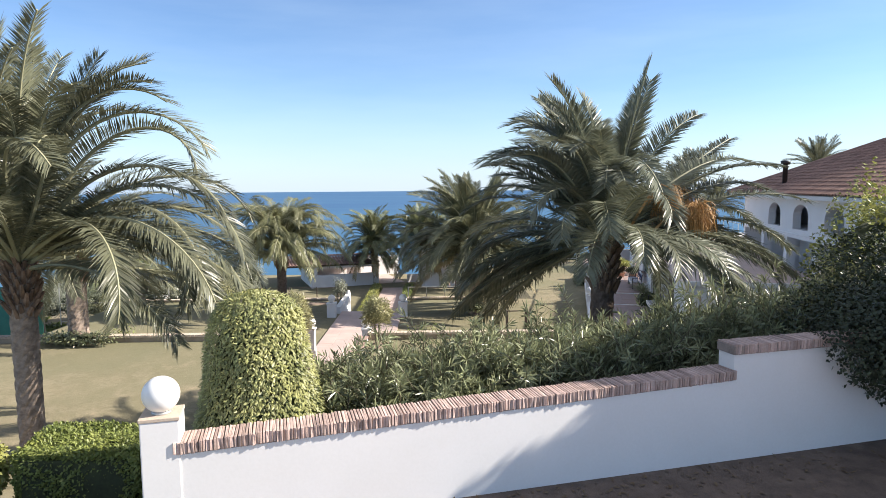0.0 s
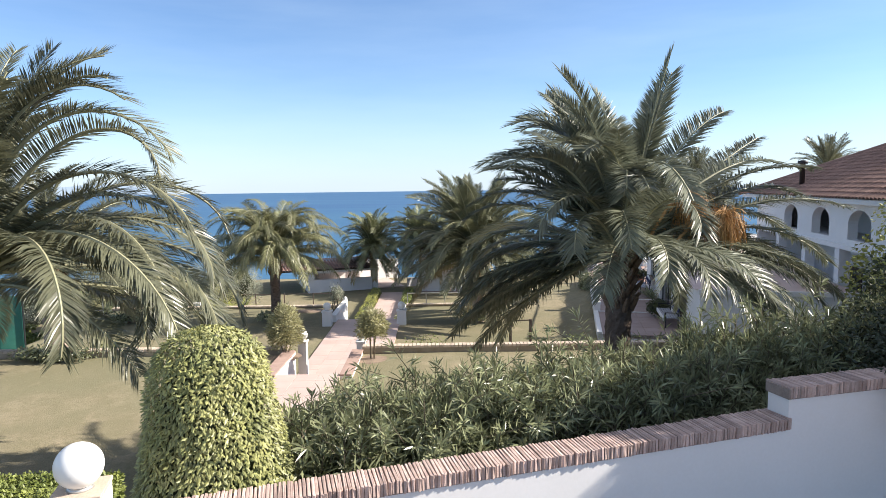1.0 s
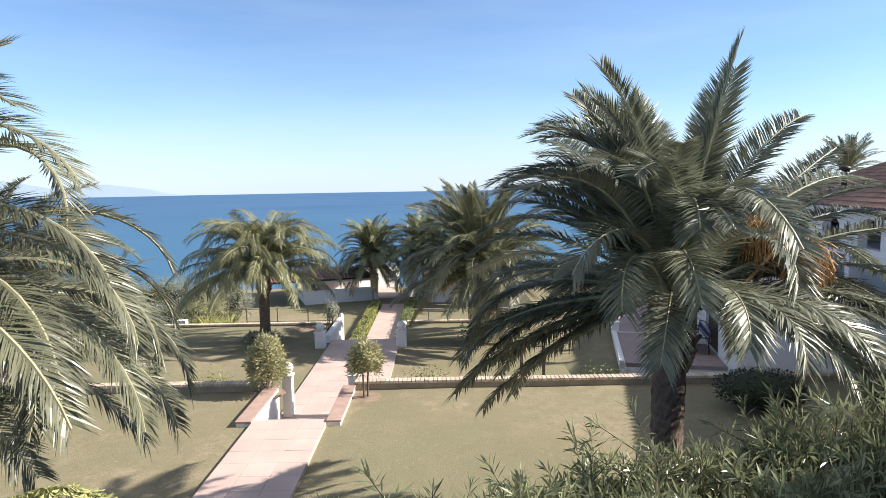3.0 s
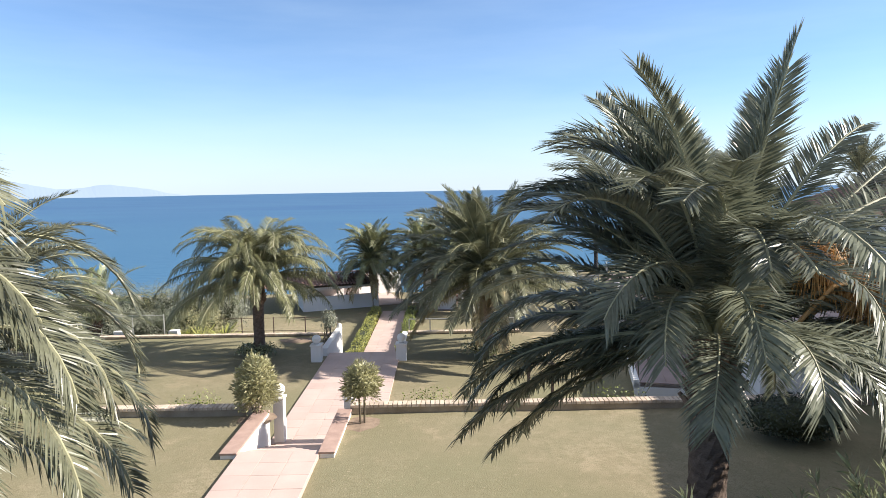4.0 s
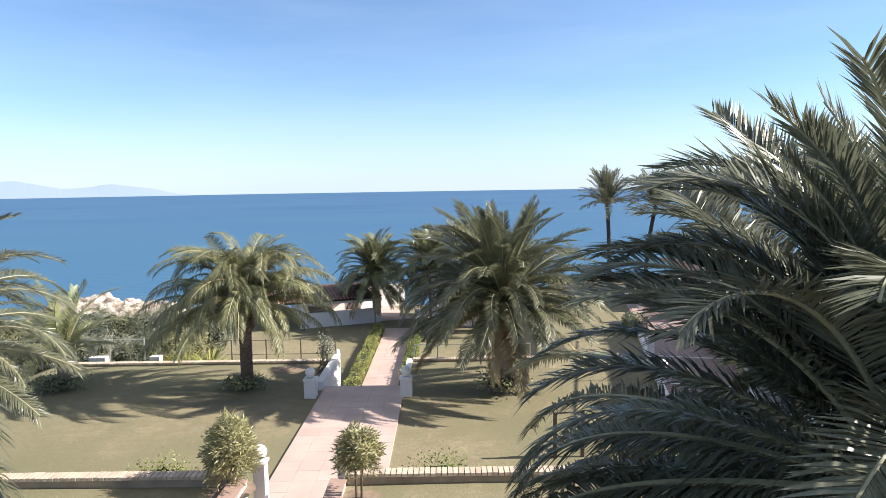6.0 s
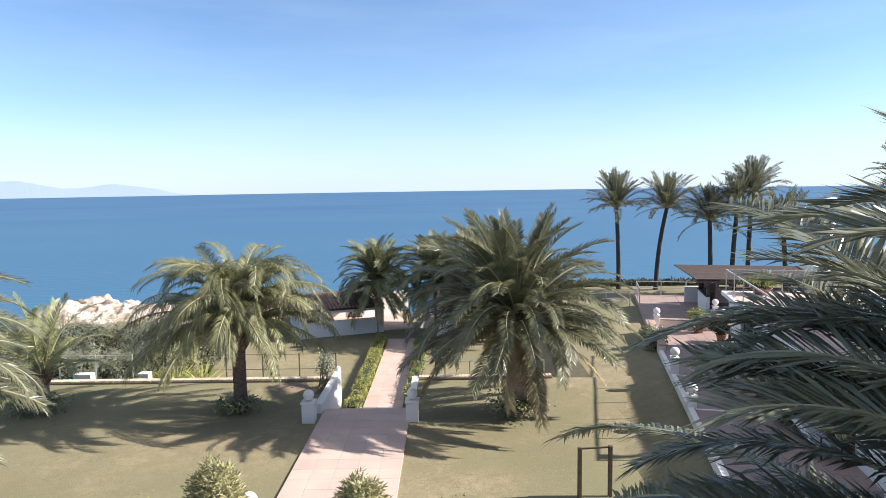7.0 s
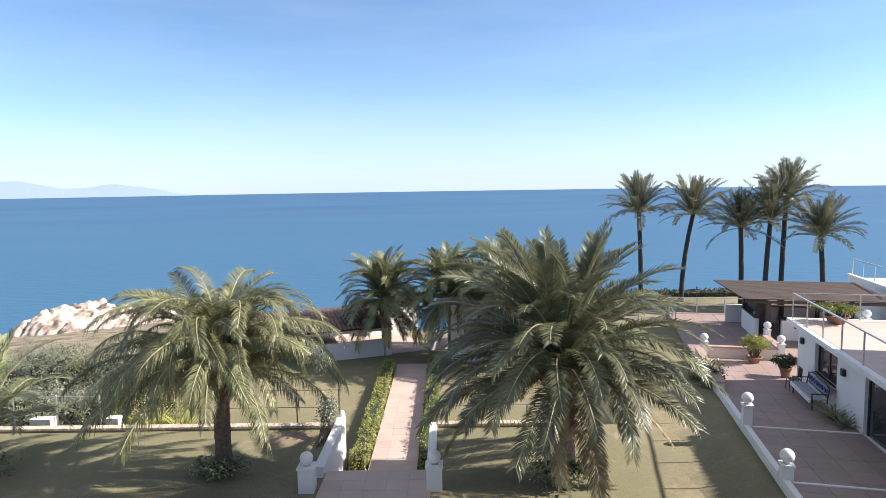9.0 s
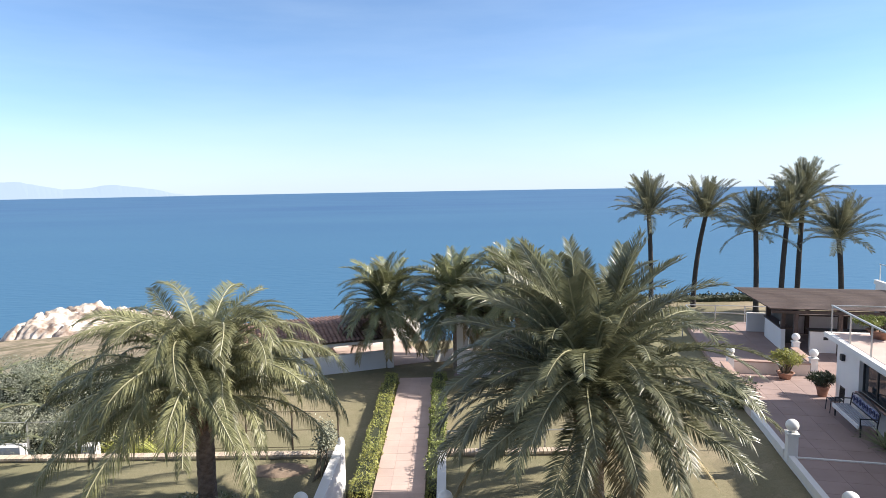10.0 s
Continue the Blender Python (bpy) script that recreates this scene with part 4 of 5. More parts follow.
# ---- plants ----
def frond_mesh(name, L, n, e0, bend, leaf, width, leafmat, seed, vee=28, sag=.16, closed=0.0, curl=1.65):
    """One feather frond: a curved tapering rib and two ranks of narrow, kinked leaflets set in several planes."""
    rng = random.Random(seed)
    segs = 22
    P, T = [Vector((0, 0, 0))], []
    side = rng.uniform(-0.16, 0.16) * (1.0 if curl < 2 else 0.35)
    for i in range(segs + 1):
        s = i / segs
        a = radians(e0 - bend * s ** curl)
        T.append(Vector((math.cos(a), side * s, math.sin(a))).normalized())
        if i < segs:
            P.append(P[-1] + T[-1] * (L / segs))
    verts, faces = [], []
    tube(verts, faces, P, [(0.012 + 0.034 * (1 - (i / segs)) ** 1.3) * (L / 3.8) for i in range(segs + 1)], 5)
    idx = [1] * len(faces)
    for side_k in (-1, 1):
        lean = 0.0
        for i in range(n):
            s = min(1.0, 0.1 + 0.9 * (i + rng.uniform(-0.35, 0.35)) / n)
            if s > .985 and rng.random() < .5:
                continue
            k = min(int(s * segs), segs - 1)
            p, t = P[k].lerp(P[k + 1], s * segs - k), T[k]
            b = Vector((0, side_k, 0))
            nn = t.cross(Vector((0, -1, 0)))
            if nn.z < 0 and abs(t.z) < .999:
                nn = -nn if abs(t.x) > .05 and t.x > 0 else nn
            lean = .7 * lean + rng.uniform(-3, 3)
            l = leaf * (0.42 + 0.58 * ease(0.08, 0.3, s)) * (1 - 0.42 * max(0, (s - 0.62) / 0.38) ** 1.8) * rng.uniform(0.82, 1.12)
            ang = radians((74 - 34 * s + lean) * (1 - .75 * closed))
            vv = radians(vee * (1 - .3 * s) + rng.choice((-12, -4, 4, 11)) * (1 - .4 * s) + rng.uniform(-5, 5))
            d = (t * math.cos(ang) + (b * math.cos(vv) + nn * math.sin(vv)) * math.sin(ang)).normalized()
            wd = d.cross(nn)
            wd = (wd.normalized() if wd.length > .05 else b).copy()
            wd.rotate(Matrix.Rotation(rng.gauss(0, .32), 3, d))
            wd *= width * (0.55 + 0.45 * l / leaf)
            drop = sag * l * rng.uniform(.5, 1.5)
            mid = p + d * l * .48 + Vector((0, 0, -.22 * drop))
            tip = p + d * l * (1 - .25 * min(1, drop / l)) + Vector((0, 0, -drop))
            j = len(verts)
            verts += [tuple(p - wd * .35), tuple(p + wd * .35), tuple(mid + wd), tuple(mid - wd), tuple(tip)]
            faces += [(j, j + 1, j + 2, j + 3), (j + 3, j + 2, j + 4)]
            idx += [0, 0]
    return mesh_of(name, verts, faces, [leafmat, M_rachis], idx)


# starting angle and bend of ten ages of frond, from the spear to the hanging skirt
CURVES = {
    "mop": ((86, 104), (83, 132), (79, 146), (73, 152), (65, 150), (55, 138), (42, 118), (28, 98), (10, 74), (-20, 50)),
    "arching": ((85, 52), (80, 80), (73, 98), (64, 106), (53, 108), (41, 104), (28, 98), (13, 84), (-6, 62), (-34, 44)),
    "sweeping": ((86, 30), (79, 60), (71, 84), (61, 98), (51, 102), (40, 98), (28, 90), (15, 78), (0, 60), (-34, 44)),
    "wide": ((86, 24), (79, 48), (71, 68), (61, 82), (51, 88), (41, 90), (30, 86), (18, 78), (4, 62), (-22, 50)),
    "fan": ((88, 8), (80, 20), (71, 32), (61, 42), (50, 52), (38, 60), (25, 64), (11, 62), (-6, 54), (-30, 40)),
}
FRONDS, FEATHER = {}, {}


def frond_set(key, L, n, leaf, width, leafmat, curve="arching", sag=.16, vee=26):
    """Ten ages of frond from upright spear to hanging, three of each."""
    FEATHER[key] = (L, n, leaf, width, leafmat, sag, vee)
    rows = []
    for k, (e0, bend) in enumerate(CURVES[curve]):
        f = k / 9
        rows.append([frond_mesh("frond", L * (0.84 + 0.16 * math.sin(math.pi * min(.75, f * 1.1 + .12))), n, e0, bend * (.82 + .18 * j), leaf, width, leafmat if k < 9 else M_skirt, 31 * k + j + len(FRONDS) * 1000, vee * (1.15 - .75 * f), sag * (.35 + 1.4 * f)) for j in range(3)])
    FRONDS[key] = rows


def trunk_mesh(h, r0, r1, seed, rough=1.0, lean=0.0, rows_per_m=9, m=None):
    rng = random.Random(seed)
    sides, rows = 18, max(8, int(h * rows_per_m))
    v, f = [], []
    for i in range(rows + 1):
        s = i / rows
        z = -0.15 + (h + 0.15) * s
        r = r0 + (r1 - r0) * s + 0.25 * r0 * math.exp(-max(z, 0) * 3.2)
        for k in range(sides):
            t = 2 * math.pi * (k + 0.5 * (i % 2)) / sides
            rr = r * (1 + rough * (0.07 * ((i + k) % 2) + rng.uniform(-0.035, 0.035)))
            v.append((rr * math.cos(t) + lean * s * s, rr * math.sin(t), z))
    for i in range(rows):
        for k in range(sides):
            a, b = i * sides + k, i * sides + (k + 1) % sides
            f.append((a, b, b + sides, a + sides))
    f.append(tuple(rows * sides + k for k in range(sides)))
    return mesh_of("trunk", v, f, m or M_trunk)


def boots_mesh(h, r, seed, length=0.5, count=70):
    """Cut frond bases that clasp the trunk under the crown."""
    rng = random.Random(seed)
    v, f = [], []
    for i in range(count):
        t = i * 2.39996
        z = h - length + length * i / count
        o = Vector((math.cos(t), math.sin(t), 0))
        p = o * r * 0.85 + Vector((0, 0, z))
        q = p + (o * rng.uniform(.5, .9) + Vector((0, 0, 1))).normalized() * rng.uniform(.18, .32)
        tube(v, f, [p, p.lerp(q, .5), q], [.055, .045, .025], 5)
    return mesh_of("boot_ring", v, f, M_boot)


def palm(x, y, z, h, r0, r1, key, count, scale, label, seed, lean=0.0, az=0.0, lo=0.0, hi=1.0, thin=False, boots=True, group="", bare=(), heroes=(), spear=None, bark=None):
    """A palm: trunk, cut bases, a spiral of fronds by age, and single fronds (azimuth, start angle, bend, length)."""
    e = empty("palm_tree", x, y, z)
    tagged(e, label, "palm", group)
    part("trunk", trunk_mesh(h, r0, r1, seed, 0.55 if thin else 1.0, lean, m=bark or (M_greybark if thin else M_trunk)), e)
    if boots:
        part("boot_ring", boots_mesh(h, r1, seed, min(1.0, h * .3), 80), e, Matrix.Translation((lean, 0, 0)), "brown cut frond bases")
    rng = random.Random(seed)
    rows = FRONDS[key]
    for i in range(count):
        f = lo + (hi - lo) * ((i + .5) / count) ** 0.9
        k = min(9, max(0, int(f * 9.99 + rng.uniform(-.6, .6))))
        a = az + i * 137.508 + rng.uniform(-9, 9)
        s = scale * rng.uniform(.84, 1.08)
        if any(k0 <= k < k1 and abs((a - mid + 180) % 360 - 180) < half for mid, half, k0, k1 in bare):
            continue
        m = pose(lean, 0, h - 0.16 + 0.34 * (1 - f), rng.uniform(-6, 6), rng.uniform(-6, 6), a) @ Matrix.Translation((r1 * .6, 0, 0)) @ pose(0, 0, 0, rng.uniform(-20, 20)) @ Matrix.Scale(s, 4)
        part("frond", rows[k][rng.randrange(3)], e, m)
    L0, n, leaf, width, leafmat, sag, vee = FEATHER[key]
    for i, (a, e0, bend, L) in enumerate(heroes):
        f = min(1, max(0, (85 - e0) / 110))
        me = frond_mesh("frond", L, int(n * L / L0), e0, bend, leaf, width, leafmat, seed * 50 + i, vee * (1.15 - .75 * f), sag * (.35 + 1.4 * f), 0.0, 2.1)
        part("frond", me, e, pose(lean, 0, h + .1, 0, 0, a) @ Matrix.Translation((r1 * .6, 0, 0)) @ pose(0, 0, 0, rng.uniform(-16, 16)))
    if spear:
        me = frond_mesh("spear_frond", spear[3], n, spear[1], spear[2], leaf * .8, width, leafmat, seed, 30, .02, .62)
        part("spear_frond", me, e, pose(lean, 0, h + .15, 0, 0, spear[0]), "closed upright new frond")
    return e


frond_set("near", 4.0, 215, 0.49, 0.0134, M_frondn, "arching", .2)
frond_set("left", 4.6, 215, 0.55, 0.0122, M_frondl, "sweeping", .2)
frond_set("mid", 4.1, 175, 0.5, 0.0142, M_frond, "wide", .16)
frond_set("light", 4.0, 160, 0.46, 0.0108, M_frond2, "mop", .55)
frond_set("young", 2.9, 100, 0.4, 0.0125, M_frond3, "sweeping", .15)
frond_set("far", 3.2, 92, 0.5, 0.0175, M_frond5, "arching", .18)
frond_set("tall", 2.9, 60, 0.42, 0.0195, M_frond4, "fan", .08)

big = palm(3.05, 12.05, -0.1, 4.1, 0.2, 0.22, "near", 128, 0.9, "large date palm with grey-green arching fronds and orange fruit stalks", 21, az=58, hi=.82, lean=.06, lo=.1, bare=((0, 45, 0, 4), (-95, 58, 5, 10), (-5, 50, 1, 8), (-55, 34, 1, 10), (112, 34, 4, 9), (204, 48, 1, 10)),
    heroes=((160, 56, 74, 2.8), (156, 72, 116, 3.1), (148, 80, 92, 3.1), (165, 84, 50, 3.1), (55, 84, 24, 3.3), (150, 64, 100, 3.1), (206, 66, 110, 3.0), (160, 34, 80, 3.0), (166, 56, 80, 2.9), (230, 74, 110, 3.0), (158, 86, 108, 3.4),
            (101, 54, 56, 4.1), (102, 40, 51, 4.0), (111, 34, 61, 3.5), (121, 11, 46, 4.8), (149, 48, 52, 2.9), (125, 77, 107, 3.6), (132, 60, 76, 3.0), (149, 86, 114, 3.4), (138, 46, 58, 2.8), (112, 86, 62, 3.1), (-160, 87, 56, 2.9), (140, 87, 34, 3.1), (84, 85, 46, 3.0), (130, -26, 34, 4.2), (133, -24, 10, 4.0), (142, -14, 48, 4.0), (126, -18, 40, 4.2), (138, -8, 50, 4.1), (132, -12, 30, 4.3), (146, -20, 36, 3.9), (120, -8, 50, 4.3), (152, -8, 60, 3.8), (136, 2, 66, 4.1), (140, -30, 24, 3.8), (128, 8, 64, 4.2), (143, 6, 78, 3.7), (152, 18, 84, 3.2),
            (82, 16, 66, 4.3), (64, 26, 74, 4.3), (98, 2, 56, 4.3), (109, 0, 58, 4.4), (84, 44, 66, 4.2), (72, 60, 60, 4.0),
            (34, 36, 14, 4.0), (8, 36, 50, 4.0), (5, 23, 44, 4.2), (6, 4, 57, 3.9), (9, 14, 64, 4.2), (3, -2, 40, 3.8), (16, 30, 58, 4.1), (22, 20, 62, 4.2), (14, 9, 60, 4.0), (26, 42, 60, 4.0), (30, 12, 64, 4.1), (40, 26, 62, 4.2), (10, -10, 46, 3.6), (-18, 3, 72, 3.6), (-28, -2, 74, 3.4), (-38, -4, 72, 3.4), (-10, 6, 66, 3.8), (-32, -10, 60, 3.3),
            (-50, 0, 95, 2.8), (-30, -5, 88, 2.9), (-44, 10, 110, 2.9), (-130, 70, 110, 3.1), (-110, 62, 130, 2.9), (-140, 50, 128, 2.8), (-76, 50, 132, 2.6), (-100, 44, 132, 2.5), (-124, 40, 128, 2.5), (-86, 24, 112, 2.2), (-112, 14, 104, 2.1), (-64, 14, 104, 2.3)), spear=(0, 78, 2, 3.4), bark=M_bark2)
palm(-7.85, 11.2, -0.1, 3.9, 0.2, 0.22, "left", 112, .92, "tall date palm with a scarred trunk and drooping sunlit fronds", 22, az=75, lo=.0, hi=.86, bare=((20, 56, 2, 6), (54, 50, 1, 8), (-100, 62, 6, 10)),
    heroes=((-8, 66, 138, 5.2), (-6, 48, 139, 5.1), (-10, 38, 135, 5.3), (-12, 21, 114, 5.3), (-22, 26, 130, 4.9), (4, 31, 150, 5.2), (18, 44, 127, 4.9), (-14, 68, 170, 5.2), (-20, 32, 144, 5.2), (-25, 25, 110, 5.2), (-38, 27, 136, 4.7), (-25, 72, 34, 4.6), (26, 30, 130, 4.9), (0, 12, 104, 5.0), (10, 20, 118, 5.1),
            (42, 80, 60, 4.5), (20, 80, 74, 4.5), (50, 14, 120, 4.6), (66, 10, 108, 4.5), (36, 4, 110, 4.7), (90, 82, 44, 4.3), (-60, 80, 66, 4.1), (-20, 78, 100, 4.6), (-8, 76, 118, 4.8), (60, 74, 90, 4.4), (150, 82, 40, 4.2)))
palm(-12.55, 21.1, -0.1, 2.9, 0.29, 0.31, "left", 62, 0.87, "date palm with a brown scaly trunk beside a low planting", 23, az=10, lo=.12, hi=.84)
palm(-7.9, 30.8, -1.12, 3.15, 0.21, 0.22, "light", 108, .98, "palm with yellow-green drooping fronds on the lawn", 24, az=40, hi=.86, bark=M_bark2,
    heroes=((196, 18, 84, 4.2), (-8, 42, 106, 4.2), (230, 24, 96, 3.9), (-60, 30, 110, 3.6), (150, 62, 118, 4.0)))
palm(1.75, 30.3, -1.12, 3.25, 0.3, 0.33, "mid", 138, 1.0, "broad date palm with dense arching fronds on the lawn", 25, az=5, lo=.05, hi=.93)
palm(-15.1, 31.2, -1.12, 1.35, 0.18, 0.2, "young", 26, 1.05, "young palm with pale arching fronds at the lawn edge", 26, hi=.75)
palm(-5.0, 48.6, -2.42, 3.15, 0.19, 0.2, "far", 96, 1.02, "date palm shading the white beach hut", 27, hi=1.0, group="palms by the hut")
palm(-1.2, 47.6, -2.42, 3.4, 0.22, 0.24, "far", 98, 1.06, "date palm shading the white beach hut", 28, az=50, hi=1.0, group="palms by the hut")
palm(1.9, 45.5, -2.42, 3.9, 0.22, 0.24, "far", 98, 1.06, "date palm behind the broad lawn palm", 29, az=90, hi=1.0, group="palms by the hut")
for i, (x, y, zc, ln) in enumerate(((15.2, 67.8, 4.15, -.3), (19.7, 67.2, 4.0, .9), (22.5, 64.5, 3.0, -.2), (24.4, 63.5, 3.6, .3), (26.4, 65.0, 5.15, .2), (28.4, 63.5, 2.3, -.4), (38, 62, 6.2, 0.3))):
    palm(x - ln, y, -3.25, zc + 3.7, 0.2, 0.17, "tall", 50, 1.2, "tall slim palm on the cliff edge above the sea", 40 + i, lean=ln, az=33 * i, hi=.78, thin=True, boots=False, group="cliff palms")


def dates(parent, p, n, r, seed):
    """A hanging brush of thin curved fruit strands on a bent stalk."""
    rng = random.Random(seed)
    v, f = [], []
    tube(v, f, [Vector((-p.x * .6, -p.y * .6, -.45)), Vector((-p.x * .25, -p.y * .25, .3)), Vector((0, 0, .42))], [.03, .025, .02], 6)
    for i in range(n):
        o = lump_dir(rng)
        top = Vector((o.x * .04, o.y * .04, .42 - .4 * rng.random()))
        k = rng.uniform(.45, 1.0)
        mid = top + Vector((o.x * r * k, o.y * r * k, .03 + .1 * o.z))
        end = mid + Vector((o.x * r * .25 + rng.uniform(-.05, .05), o.y * r * .25 + rng.uniform(-.05, .05), -rng.uniform(.05, .42)))
        tube(v, f, [top, mid.lerp(top, .4) + Vector((0, 0, .04)), mid, end], [.004, .0045, .005, .006], 3)
    part("fruit_spray", mesh_of("fruit_spray", v, f, M_date), parent, Matrix.Translation(p), "orange date fruit stalks")


def lump_dir(rng):
    while True:
        p = Vector((rng.uniform(-1, 1), rng.uniform(-1, 1), rng.uniform(-1, 1)))
        if .1 < p.length < 1:
            return p.normalized()


for k, (dx, dy, dz, n, r) in enumerate(((1.3, .1, 4.75, 320, .26), (1.7, .5, 4.65, 320, .28), (1.8, -.2, 4.45, 300, .28), (2.1, .3, 4.3, 260, .26))):
    dates(big, Vector((dx, dy, dz)), n, r, 3 + k)


def leaf_quads(name, pts, l, w, m, seed, tilt=0.5, hang=0.0):
    """Many small leaves at pts (place, outward direction)."""
    rng = random.Random(seed)
    v, f = [], []
    for p, o in pts:
        a = Vector((rng.uniform(-1, 1), rng.uniform(-1, 1), rng.uniform(-1, .6))).normalized()
        d = (o * tilt + a * (1 - .45 * hang) - Vector((0, 0, hang))).normalized()
        s = d.cross(Vector(o) + a * .3)
        if s.length < .05:
            continue
        s.normalize()
        k = rng.uniform(.7, 1.25)
        n = d.cross(s)
        j = len(v)
        q = p + d * l * k * .5
        v += [tuple(p), tuple(q + s * w * k + n * w * .35), tuple(p + d * l * k), tuple(q - s * w * k + n * w * .35)]
        f.append((j, j + 1, j + 2, j + 3))
    return mesh_of(name, v, f, m)


def bush(x, y, z, rx, ry, h, n, l, w, m, label, seed, name="bush", shape="dome", uneven=.12, group="", rz=0.0, category="bush", depth=.18, hang=0.0):
    """A clipped or loose bush: leaves in a shell over a solid dark core that stands for its shaded inside."""
    rng = random.Random(seed)
    off = Vector((seed * 3.7, seed * 1.3, 0))
    def radius(o):
        return 1 + uneven * 2 * noise.noise(o * 2.1 + off) + uneven * noise.noise(o * 5.3 + off)
    pts = []
    while len(pts) < n:
        if shape == "dome":
            o = lump_dir(rng)
            if o.z < -.55:
                continue
            k = radius(o) * (1 - depth * rng.random() ** 1.6)
            p = Vector((o.x * rx * k, o.y * ry * k, h * .5 + o.z * h * .5 * k))
        elif shape == "cone":
            s, t = rng.random(), rng.uniform(0, 6.283)
            prof = math.sqrt(max(0, 1 - max(0, (s - .92) / .08) ** 2)) * (1 - .65 * s)
            if rng.random() > prof + .1:
                continue
            o = Vector((math.cos(t), math.sin(t), .25 + 2.5 * max(0, s - .78))).normalized()
            k = radius(o + Vector((0, 0, s * 2))) * (1 - depth * rng.random() ** 1.6)
            p = Vector((math.cos(t) * rx * prof * k, math.sin(t) * ry * prof * k, h * s))
        else:   # box: a clipped hedge
            top, side, end = 4 * rx * ry, 4 * ry * h, 4 * rx * h
            face = rng.random() * (top + side + end)
            a, b = rng.uniform(-1, 1), rng.uniform(-1, 1)
            if face < top:
                o = Vector((0, 0, 1)); p = Vector((a * rx, b * ry, h))
            elif face < top + side:
                o = Vector((1 if rng.random() < .5 else -1, 0, 0)); p = Vector((o.x * rx, b * ry, h * (a * .5 + .5)))
            else:
                o = Vector((0, 1 if rng.random() < .5 else -1, 0)); p = Vector((a * rx, o.y * ry, h * (b * .5 + .5)))
            p += o * (uneven * noise.noise(p * 2.4 + off) - rng.random() ** 1.6 * depth) * min(rx, .6)
            p.z = max(p.z, .02)
        pts.append((p, o))
    e = empty(name, x, y, z, rz)
    tagged(e, label, category, group)
    part("foliage", leaf_quads("foliage", pts, l, w, m, seed, .5, hang), e)
    # solid core; the shade inside the bush is put into its colour
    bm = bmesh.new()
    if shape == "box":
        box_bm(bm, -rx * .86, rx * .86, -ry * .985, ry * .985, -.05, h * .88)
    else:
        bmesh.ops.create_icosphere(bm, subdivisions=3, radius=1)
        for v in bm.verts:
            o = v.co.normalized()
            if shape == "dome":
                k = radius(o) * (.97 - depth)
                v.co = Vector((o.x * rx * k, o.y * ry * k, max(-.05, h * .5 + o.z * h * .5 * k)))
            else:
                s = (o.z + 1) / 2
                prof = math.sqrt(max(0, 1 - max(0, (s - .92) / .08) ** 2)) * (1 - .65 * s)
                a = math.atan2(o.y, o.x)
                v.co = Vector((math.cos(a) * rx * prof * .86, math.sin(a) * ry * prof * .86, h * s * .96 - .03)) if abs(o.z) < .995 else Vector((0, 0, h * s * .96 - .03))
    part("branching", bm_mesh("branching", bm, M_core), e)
    return e


# clipped cone behind the gate pillar, and the round bushes beside it
bush(-2.3, 6.75, -0.1, 1.25, 1.15, 4.1, 62000, .052, .0125, M_ivy, "tall clipped cone of yellow-green leaves behind the white wall", 61, shape="cone", name="topiary", category="topiary", uneven=.035, depth=.11, hang=.75)
bush(-4.75, 7.75, ground_z(-4.75, 7.75) - .05, .8, .5, 1.04, 26000, .05, .015, M_hedge, "clipped yellow-green hedge block beside the gate pillar", 62, shape="box", name="hedge", category="hedge", uneven=.12)
bush(-6.1, 7.3, ground_z(-6.1, 7.3) - .05, .42, .42, 1.0, 5000, .05, .015, M_lithedge, "round sunlit yellow-green bush beside the clipped hedge", 63, uneven=.09)


